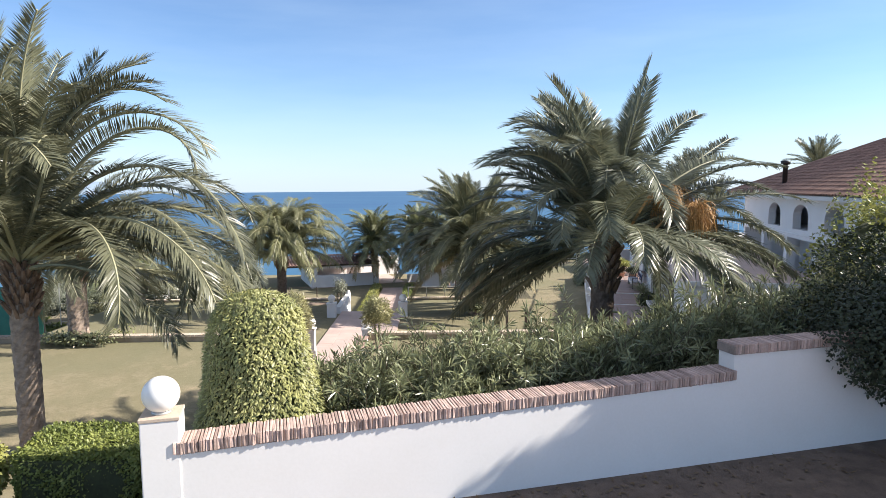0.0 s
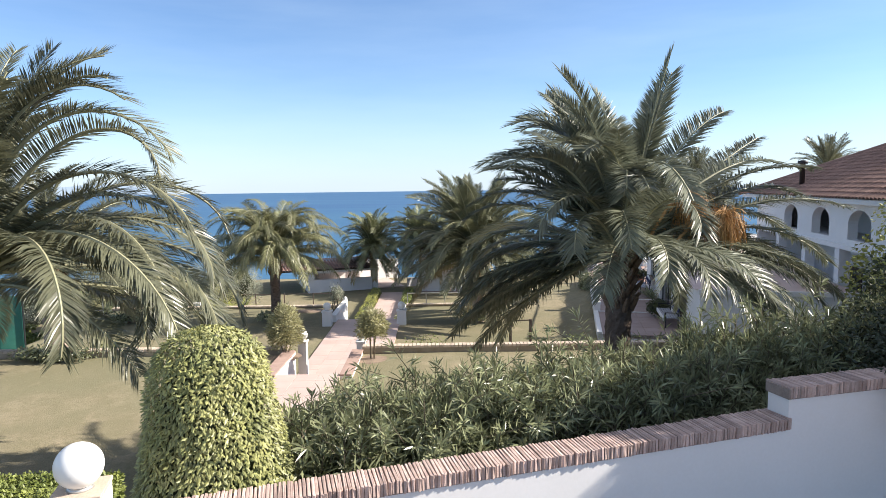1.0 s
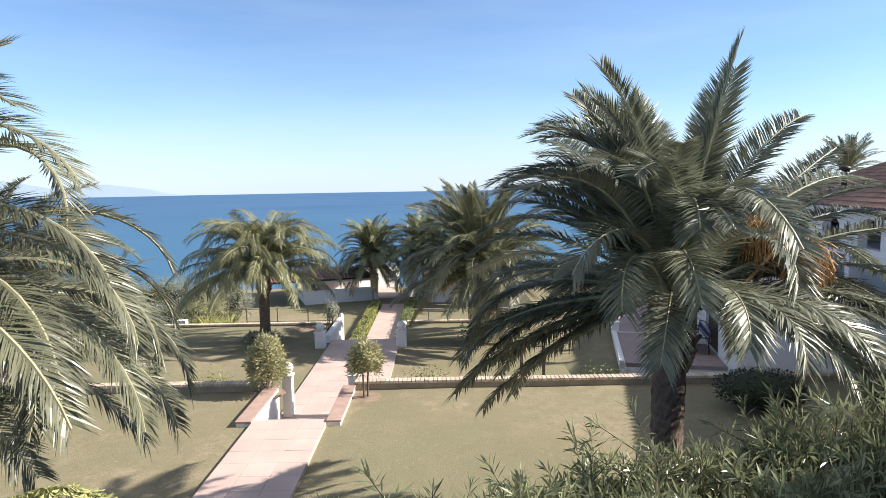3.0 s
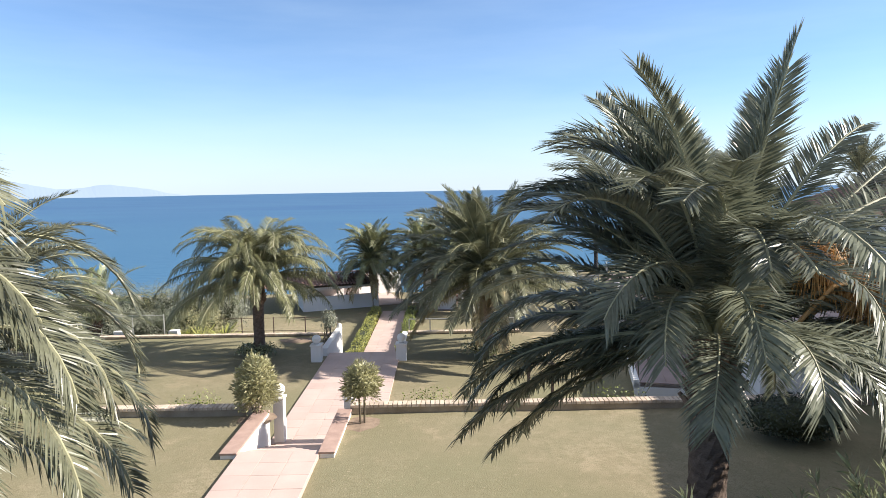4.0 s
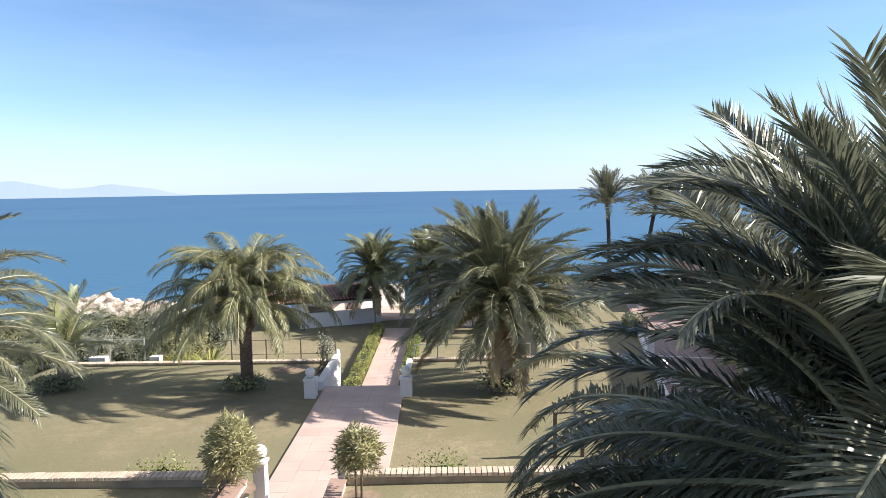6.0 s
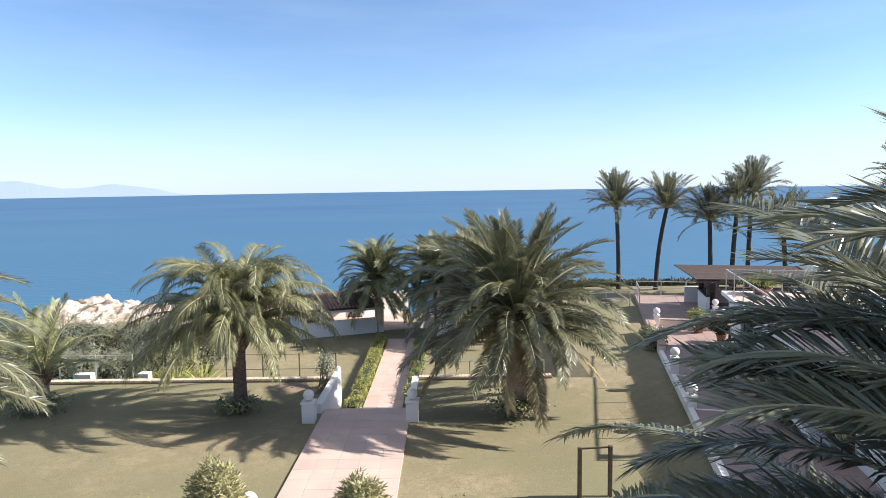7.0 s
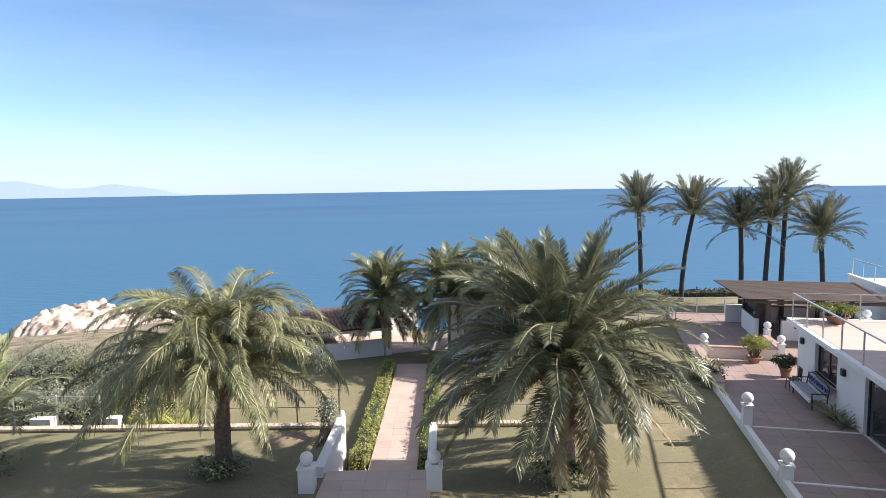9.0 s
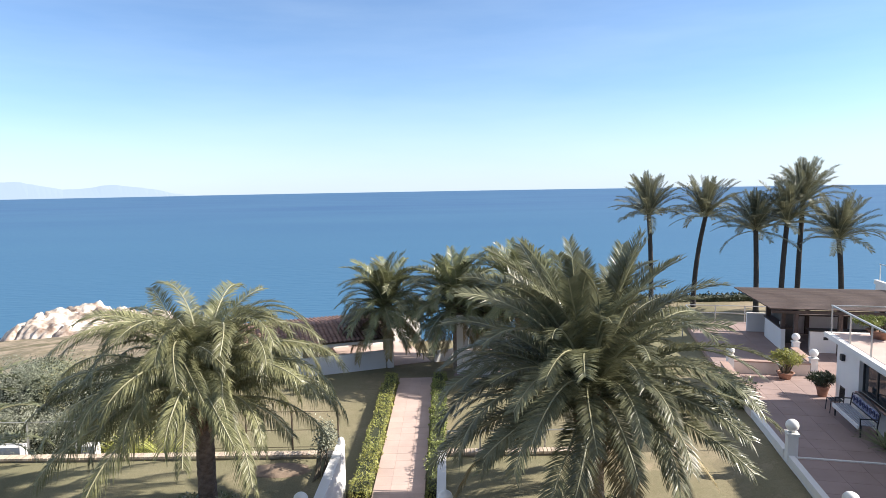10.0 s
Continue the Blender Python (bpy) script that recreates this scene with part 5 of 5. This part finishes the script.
def oleander_mesh(seed, h, spread, stems=40, leaves=58, leaf=(.13, .21), wide=.014):
    """Splayed stems that fork near the top into leafy shoots with whorls of upswept lance leaves."""
    rng = random.Random(seed)
    v, f, sv, sf = [], [], [], []
    for i in range(stems):
        a, s = rng.uniform(0, 6.283), rng.random() ** .6
        top = Vector((math.cos(a) * spread * s, math.sin(a) * spread * s, h * rng.uniform(.6, .98) * (1 - .25 * s * s)))
        root = Vector((math.cos(a) * .2 * min(1, spread), math.sin(a) * .2 * min(1, spread), 0))
        mid = root.lerp(top, .55) + Vector((0, 0, .1 * h))
        mid.x, mid.y = mid.x * .8, mid.y * .8
        tube(sv, sf, [root, mid, top], [.016, .011, .006], 4)
        shoots = [(mid, top)]
        for q in range(3):
            o = mid.lerp(top, rng.uniform(.1, .95))
            az, up = rng.uniform(0, 6.283), rng.uniform(.25, 1.5)
            tip = o + Vector((math.cos(az), math.sin(az), up)).normalized() * h * rng.uniform(.1, .2)
            tube(sv, sf, [o, tip], [.007, .003], 3)
            shoots.append((o, tip))
        for q, (o, tip) in enumerate(shoots):
            axis = (tip - o).normalized()
            sx = axis.cross(Vector((.3, .9, .1))).normalized()
            sy = axis.cross(sx)
            count = leaves // (3 if q == 0 else 5)
            for k in range(count):
                t = 1 - .85 * (k / count) ** 1.2
                p = o.lerp(tip, t)
                az = (k // 3) * .9 + (k % 3) * 2.094 + rng.uniform(-.35, .35)
                open_k = radians(28 + 52 * min(1, (1 - t) * 2.2) + rng.uniform(-14, 14))
                d = axis * math.cos(open_k) + (sx * math.cos(az) + sy * math.sin(az)) * math.sin(open_k)
                l = rng.uniform(*leaf) * (.75 + .25 * min(1, k / 4))
                s2 = d.cross(axis + Vector((rng.uniform(-.4, .4), rng.uniform(-.4, .4), 0)))
                if s2.length < .02:
                    continue
                s2.normalize()
                j = len(v)
                m = p + d * l * .5
                e = p + d * l + Vector((0, 0, -.16 * l * rng.random()))
                v += [tuple(p), tuple(m + s2 * wide), tuple(e), tuple(m - s2 * wide)]
                f.append((j, j + 1, j + 2, j + 3))
    return mesh_of("foliage", v, f, M_oleander), mesh_of("woody_base", sv, sf, M_stem)


def oleanders():
    kinds = [oleander_mesh(71 + k, 3.2, .8, 86, 120, (.13, .21), .0115) for k in range(4)]
    first = []
    for fo, st in kinds:
        e = empty("oleander", 0, 0, -30)
        part("foliage", fo, e)
        part("woody_base", st, e)
        tagged(e, "dense oleander shrub with slender grey-green leaves behind the wall", "shrub", "oleander hedge")
        first.append(e)
    rng = random.Random(5)
    spots = []
    s = -1.3
    while s < 9:
        spots.append((s, rng.uniform(1.25, 1.4), 3.35 + .06 * s + rng.uniform(-.12, .12)))
        s += .5
    s = -.9
    while s < 8.5:
        spots.append((s, rng.uniform(1.9, 2.4), 3.3 + .075 * s + rng.uniform(-.15, .15)))
        s += .6
    used = 0
    for s, t, h in spots:
        x, y = wall_at(s, t)
        m = pose(x, y, -0.1, 0, 0, rng.uniform(0, 360))
        k = rng.randrange(4)
        sc = h / 3.2
        if used < 4:
            ob = first[used]
            ob.matrix_basis = m @ Matrix.Diagonal((1.0, 1.0, sc, 1))
        else:
            ob = copy_thing(first[k], m)
            ob.scale = (1.0, 1.0, sc)
        used += 1


oleanders()


def tree(x, y, z, h, r, n, m, label, seed, leaf=.1, trunk_r=.14, name="tree", squash=.8, low=-.1, fill=0.0):
    """A trunk with limbs and a crown of many leaf clumps."""
    rng = random.Random(seed)
    e = empty(name, x, y, z)
    tagged(e, label, "tree")
    v, f, pts = [], [], []
    fork = Vector((rng.uniform(-.15, .15), rng.uniform(-.15, .15), h * .38))
    tube(v, f, [(0, 0, -.2), fork * .5, fork], [trunk_r * 1.3, trunk_r, trunk_r * .85], 9)
    tips = []
    for i in range(11):
        a = i * 2.4
        o = Vector((math.cos(a), math.sin(a), rng.uniform(low, 1.0)))
        tip = Vector((o.x * r * .75, o.y * r * .75, h * .62 + o.z * (h * .3)))
        mid = fork.lerp(tip, .5) + Vector((0, 0, .1))
        tube(v, f, [fork, mid, tip], [trunk_r * .55, trunk_r * .3, trunk_r * .1], 5)
        tips += [tip, mid.lerp(tip, .5)]
    part("trunk", mesh_of("trunk", v, f, M_stem), e)
    clumps = [(t, r * rng.uniform(.32, .5)) for t in tips] + ([(Vector((0, 0, h * .66)), r * fill)] * 14 if fill else [])
    for i in range(n):
        c, cr = clumps[rng.randrange(len(clumps))]
        o = lump_dir(rng)
        k = rng.random() ** .4
        pts.append((c + Vector((o.x, o.y, o.z * squash)) * cr * k, o))
    part("crown", leaf_quads("crown", pts, leaf, leaf * .28, m, seed), e)
    return e


# the shade on its near side is put into the dark leaf colour
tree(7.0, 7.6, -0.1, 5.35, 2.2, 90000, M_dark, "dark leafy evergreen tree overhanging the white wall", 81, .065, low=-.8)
# out of view; added and filled out to cast the wall's round shadow
tree(9.4, 6.3, 1.7, 5.3, 2.3, 90000, M_dark, "leafy tree added out of view to shade the white wall", 82, .2, fill=.62)
bush(8.2, 11.2, -0.1, 1.3, 1.0, 5.1, 9000, .1, .03, M_lithedge, "sunlit leafy evergreen shrub beside the dark tree", 83, uneven=.25)

# shrubs by the steps, low plantings, hedges of the far path
for i, (x, y, h, r, lab) in enumerate(((-5.02, 20.72, 1.66, .52, "egg-shaped green shrub with narrow leaves beside the white steps"), (-2.2, 20.2, 1.1, .44, "small bushy shrub on a thin forked stem beside the steps"))):
    e = bush(x, y, .35 if i else -.12, r, r, h, 5200 - 1700 * i, .15, .0155, M_shrub, lab, 90 + i, name="shrub", uneven=.16, category="shrub", depth=.5, hang=-.7)
    v, f = [], []
    for k in range(4):
        a = k * 1.6 + i
        tube(v, f, [(.07 * math.cos(a), .07 * math.sin(a), -.5 if i else -.05), (.09 * math.cos(a), .09 * math.sin(a), .2), (.22 * math.cos(a), .22 * math.sin(a), .6)], [.022, .018, .012], 6)
    part("woody_base", mesh_of("woody_base", v, f, M_stem), e)
    v = [(x, y, -.06)] + [(x + (.5 + .12 * noise.noise((k * .7, i * 5, 1))) * math.cos(k * .3142), y + (.5 + .12 * noise.noise((k * .7, i * 5, 2))) * math.sin(k * .3142), -.105) for k in range(20)]
    rg = part("soil_patch", mesh_of("soil_patch", v, [(0, k + 1, (k + 1) % 20 + 1) for k in range(20)], M_earth))
    tagged(rg, "low bare mound of soil at the foot of a shrub", "soil", kind="structure")
# left hedge gets the sunlit leaf copy, right hedge the darker leaf
bush(-4.5, 39.7, -2.42, .27, 6.1, .46, 8000, .08, .026, M_lithedge, "low ragged sunlit yellow-green hedge along the path", 95, shape="box", name="hedge", uneven=.75, category="hedge", depth=.5)
bush(-2.15, 39.7, -2.42, .27, 6.1, .46, 7000, .08, .026, M_hedge, "low ragged green hedge along the path", 96, shape="box", name="hedge", uneven=.75, category="hedge", depth=.5)
for i, (x, y, rx, ry, h) in enumerate(((-8.0, 30.7, .85, .6, .55), (1.7, 30.0, 1.0, .8, .8), (-12.4, 20.6, 1.3, .5, .45), (-15.2, 30.9, 1.0, .7, .6))):
    bush(x, y, ground_z(x, y), rx, ry, h, 900, .12, .03, M_oleander, "low green planting round a palm's foot", 100 + i, name="low_planting", uneven=.3, depth=.5)
for i, (x, w) in enumerate(((-7.0, .8), (-11.4, .9), (-.4, .9), (4.6, .9))):
    bush(x, 21.75, -1.12, w, .28, 1.36, 1000, .07, .022, M_hedge, "straggly low shrub behind the low wall", 110 + i, name="border_shrub", uneven=.35, depth=.5)
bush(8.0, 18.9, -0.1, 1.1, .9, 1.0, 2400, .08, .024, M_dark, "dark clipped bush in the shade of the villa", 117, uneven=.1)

# wild scrub down to the rocks, and the hedge on the cliff
rng = random.Random(8)
for i in range(20):
    x, y = -19.5 - rng.random() * 26, 33 + rng.random() * 40
    x -= (y - 33) * .35
    r = rng.uniform(1.1, 2.3)
    bush(x, y, ground_z(x, y) - .3, r, r * rng.uniform(.8, 1.2), r * rng.uniform(.7, 1.0), 2200, .2, .06, M_bushgrey if rng.random() < .7 else M_hedge, "wild grey-green coastal scrub bush on the slope", 200 + i, uneven=.3, depth=.35, group="coastal scrub")
for i in range(20):
    x = -24 + i * .62
    back = i % 2
    y = 36.2 + 2.6 * back + rng.uniform(-.5, .5)
    tall = (rng.uniform(2.0, 2.5) + .9 * back) * (.85 if x < -19 else 1)
    bush(x, y, -2.45, 1.25, 1.1, tall, 8500, .075, .017, (M_wild, M_bushgrey, M_wild, M_shrub, M_wild)[i % 5], "tangled grey-green boundary shrub behind the low wall", 240 + i, uneven=.35, depth=.35, group="boundary shrubs")
bush(18, 70.0, -3.25, 14, .7, .5, 7000, .2, .06, M_dark, "low dark hedge along the cliff edge", 260, shape="box", name="hedge", uneven=.5, category="hedge")


for x0, x1 in ((-16.2, -15.45), (-13.5, -13.05)):
    ob = part("wall_block", box("wall_block", x0, x1, 34.75, 35.1, -2.6, -.9, M_white, .015))
    tagged(ob, "white rendered block behind the low brick wall", "wall", kind="structure")


def leaning_shrub():
    """A dry half-bare shrub that leans against the stair wall, with a dark rail beside it."""
    e = empty("leaning_shrub", -5.45, 33.3, -1.14)
    rng = random.Random(77)
    v, f, pts = [], [], []
    for k in range(7):
        top = Vector((rng.uniform(-.35, .2), rng.uniform(.2, 1.3), rng.uniform(.7, 1.25)))
        root = Vector((-.15 + .05 * k, -.8 + .1 * k, 0))
        mid = root.lerp(top, .55) + Vector((rng.uniform(-.1, .1), 0, .12))
        tube(v, f, [root, mid, top], [.03, .02, .006], 5)
        for q in range(190):
            p = mid.lerp(top, rng.uniform(.0, 1.05)) + lump_dir(rng) * rng.random() * .3
            pts.append((p, lump_dir(rng)))
    part("branching", mesh_of("branching", v, f, M_stem), e)
    part("foliage", leaf_quads("foliage", pts, .11, .02, M_wild, 78), e)
    tagged(e, "half-bare grey-green shrub leaning on the white stair wall", "shrub")


leaning_shrub()
v = [(-6.75, 33.3, -1.06)] + [(-6.75 + (.95 + .2 * noise.noise((k * .7, 9, 1))) * math.cos(k * .3142), 33.3 + (.5 + .1 * noise.noise((k * .7, 9, 2))) * math.sin(k * .3142), -1.11) for k in range(20)]
ob = part("soil_patch", mesh_of("soil_patch", v, [(0, k + 1, (k + 1) % 20 + 1) for k in range(20)], M_earth))
tagged(ob, "dark bare soil patch on the lawn before the low wall", "soil", kind="structure")

# fence of thin posts on the lower lawn, green net screen
def fence(x0, x1, y, z, n, h, label, m=None):
    e = empty("fence", 0, 0, 0)
    for k in range(n + 1):
        x = x0 + (x1 - x0) * k / n
        vv, ff = [], []
        tube(vv, ff, [(x, y, z - .1), (x, y, z + h)], [.03, .03], 6)
        part("post", mesh_of("post", vv, ff, m or M_wood), e)
    vv, ff = [], []
    for q in (h - .05, h * .5, .1):
        tube(vv, ff, [(x0, y, z + q), (x1, y, z + q)], [.012, .012], 4)
    part("wire", mesh_of("wire", vv, ff, m or M_wood), e)
    tagged(e, label, "fence")


fence(-21.5, -13.8, 35.0, -2.42, 5, 2.3, "thin pale wire fence on slim posts before the scrub", M_steel)
fence(-12.6, -5.8, 37.8, -2.42, 4, 1.5, "thin brown rail fence on slim posts behind the lower lawn")


def goal_frame():
    e = empty("post_frame", 2.62, 24.4, -1.12, 6)
    for x, y, h in ((0, 0, 1.3), (.78, 0, 1.3)):
        part("post", box("post", x - .045, x + .045, y - .045, y + .045, -.1, h, M_wood, .006), e)
    part("rail", boxes("rail", [(.03, .75, -.02, .02, 1.25, 1.29)], M_wood), e)
    tagged(e, "dark brown post frame standing on the lawn", "frame")


goal_frame()


def net_screen():
    e = empty("net_fence", 0, 0, 0)
    for k in range(7):
        vv, ff = [], []
        x, y = -30 + k * 2.2, 24.5 + k * .25
        tube(vv, ff, [(x, y, ground_z(x, y) - .2), (x, y, 1.2)], [.03, .03], 6)
        part("post", mesh_of("post", vv, ff, M_iron), e)
    a, b = Vector((-30, 24.5, 0)), Vector((-16.8, 26, 0))
    v, f = [], []
    for i in range(31):
        p = a.lerp(b, i / 30)
        for j in range(6):
            v.append((p.x, p.y + .05 * math.sin(i * 1.3) , -1.1 + 2.2 * j / 5))
    n = len(v)
    v += [(p[0], p[1] + .01, p[2]) for p in v]
    for i in range(30):
        for j in range(5):
            q = i * 6 + j
            f += [(q, q + 6, q + 7, q + 1), (n + q + 1, n + q + 7, n + q + 6, n + q)]
    part("net", mesh_of("net", v, f, M_net), e)
    tagged(e, "green shade-net fence beside the lawn", "fence")


net_screen()


# ---- terrace things ----
def bench():
    e = local("garden_bench", "iron bench with a blue scrolled back and a pale seat", "bench")
    z = tf(7.2)
    for k in range(5):
        part("seat_slat", box("seat_slat", 2.5 + .09 * k, 2.57 + .09 * k, 6.3, 8.3, z + .4, z + .43, M_slat, 0.008), e)
    part("seat_edge", box("seat_edge", 2.44, 2.49, 6.28, 8.32, z + .3, z + .43, M_white, .01), e, None, "pale front board")
    v, f = [], []
    for y in (6.3, 8.3):
        tube(v, f, [Vector((3.0, y, z)), Vector((2.98, y, z + .42)), Vector((3.04, y, z + .8))], [.022] * 3, 8)
    top = [Vector((3.04 + .02 * math.sin(math.pi * k / 16), 6.3 + 2.0 * k / 16, z + .8 + .14 * math.sin(math.pi * k / 16))) for k in range(17)]
    tube(v, f, top, [.02] * 17, 8)
    tube(v, f, [Vector((3.0, 6.3, z + .5)), Vector((3.0, 8.3, z + .5))], [.016] * 2, 8)
    part("back_frame", mesh_of("back_frame", v, f, M_iron, smooth=True), e)
    part("back_panel", box("back_panel", 3.035, 3.05, 6.34, 8.26, z + .48, z + .8, M_bluetile, .004), e, None, "blue and white tiled back panel")
    for k in range(8):
        v, f = [], []
        c = 6.425 + .25 * k
        r = .1
        tube(v, f, [Vector((3.02, c + r * (1 - q / 26) * math.cos(q * .6), z + .66 + r * 1.15 * (1 - q / 26) * math.sin(q * .6))) for q in range(18)], [.012] * 18, 5)
        part("scroll", mesh_of("scroll", v, f, M_bluepaint), e)
    for y in (6.28, 8.28):
        part("leg", box("leg", 2.52, 2.56, y, y + .04, z - .01, z + .4, M_iron, .006), e)
        part("armrest", box("armrest", 2.5, 3.02, y, y + .05, z + .6, z + .63, M_iron, 0.008), e)
        part("arm_post", box("arm_post", 2.51, 2.54, y + .01, y + .04, z + .4, z + .6, M_iron), e)
    return e


second = copy_thing(bench(), pose(*tr(0, -9.7), .38, 0, 0, TROT))
tagged(second, "iron bench with a blue scrolled back near the side door", "bench")


def iron_chair():
    """A small dark slatted chair beside the bench."""
    x, y = tr(2.72, 8.85)
    e = empty("garden_chair", x, y, tf(8.85), TROT)
    part("seat", boxes("seat", [(-.2 + .085 * k, -.14 + .085 * k, -.2, .2, .42, .445) for k in range(5)], M_iron, .004), e)
    for a in (-.19, .19):
        for b in (-.19, .19):
            v, f = [], []
            tube(v, f, [(a * 1.15, b * 1.1, 0), (a, b, .42)] + ([(a * 1.1, b, .85)] if a > 0 else []), [.014] * (3 if a > 0 else 2), 6)
            part("leg", mesh_of("leg", v, f, M_iron), e)
    part("backrest", boxes("backrest", [(.19, .215, -.19 + .08 * k, -.165 + .08 * k, .48, .86) for k in range(5)] + [(.19, .215, -.2, .2, .84, .88)], M_iron, .004), e)
    tagged(e, "dark slatted iron garden chair beside the bench", "chair")


iron_chair()


globe_pillar(*tr(7.0, 14.0), PZ, 1.1, 0.27, 0.175, "white terrace pillar with a globe lamp", TROT)


def pot_plant(u, v, z, r, h, leaf, label, seed, ph):
    x, y = tr(u, v)
    e = empty("potted_plant", x, y, z)
    part("pot", lathe("pot", [(r * .62, 0), (r * .78, h * .5), (r, h * .92), (r * 1.08, h * .93), (r * 1.08, h), (r * .9, h), (r * .88, h * .9)], M_pot, 20), e, None, "terracotta pot")
    fo, st = oleander_mesh(seed, ph, r * 2.0, 44, 46)
    fo.materials[0] = leaf
    part("foliage", fo, e, Matrix.Translation((0, 0, h * .85)))
    part("woody_base", st, e, Matrix.Translation((0, 0, h * .85)))
    tagged(e, label, "potted plant")


pot_plant(2.95, 10.72, tf(10.72), .24, .42, M_dark, "dark leafy plant in a clay pot by the building corner", 301, .5)
pot_plant(2.35, 13.05, tf(13.05), .32, .28, M_lithedge, "large light-green plant in a clay pot on the terrace", 302, 1.0)
pot_plant(4.3, 9.6, 1.74, .42, .3, M_hedge, "leafy green plant in a pot on the roof terrace", 303, .45)
pot_plant(4.6, 3.6, 1.74, .5, .25, M_dark, "dark leafy plant in a pot on the roof terrace", 304, .6)
pot_plant(7.2, 8.8, 1.74, .4, .3, M_shrub, "pale leafy plant in a bowl on the roof terrace", 305, .35)
for i, (u, v, r, h) in enumerate(((.0, 9.6, .45, .9), (-.3, 10.6, .4, .75))):
    x, y = tr(u, v)
    bush(x, y, -1.3, r, r, h + .5, 1600, .1, .026, M_oleander, "loose green shrub by the terrace edge", 310 + i, uneven=.3, depth=.5)


def spiky_plant(u, v, n, size, seed, leafmat=None):
    x, y = tr(u, v)
    e = empty("spiky_plant", x, y, tf(v))
    rng = random.Random(seed)
    for i in range(n):
        a, el = i * 2.4 + rng.uniform(-.3, .3), radians(rng.uniform(18, 80))
        d, up = Vector((math.cos(a), math.sin(a), 0)), Vector((0, 0, 1))
        side = Vector((-d.y, d.x, 0))
        L = size * rng.uniform(.75, 1.1)
        vv, ff = [], []
        for k in range(7):
            q = k / 6
            c = d * (.05 + L * q * math.cos(el * (1 - .25 * q))) + up * (L * q * math.sin(el) - .25 * L * q * q)
            w = .035 * (1 - q ** 2.2) * (.7 + .6 * min(1, q * 3)) + .001
            vv += [tuple(c - side * w + up * .012), tuple(c), tuple(c + side * w + up * .012)]
            if k:
                j = 3 * k
                ff += [(j - 3, j - 2, j + 1, j), (j - 2, j - 1, j + 2, j + 1)]
        part("leaf", mesh_of("leaf", vv, ff, leafmat or M_oleander), e)
    return tagged(e, "spiky sword-leaved plant against the building wall", "plant", "plants by the wall")


bush(*tr(2.6, -.75), tf(-.75) - .02, .42, .5, .75, 2600, .07, .02, M_ever, "dark rounded bush against the building wall", 330, uneven=.2, depth=.3)
spiky_plant(2.9, 5.5, 30, .85, 11)
spiky_plant(2.95, 4.75, 22, .65, 12)
for i, (x, y) in enumerate(((-12.1, 35.3), (-11.0, 35.2), (-13.0, 35.6))):
    ob = spiky_plant(0, 0, 60, 1.35, 21 + i, M_yucca)
    ob.matrix_basis = pose(x, y, -1.75)
    tagged(ob, "yellow-green yucca with long sword leaves behind the low wall", "plant", "yuccas")
    part("stem", lathe("stem", [(.16, -.75), (.13, -.3), (.1, .1)], M_stem, 10), ob)

# ---- many small pieces last ----
wall_bricks()
fill_slabs()
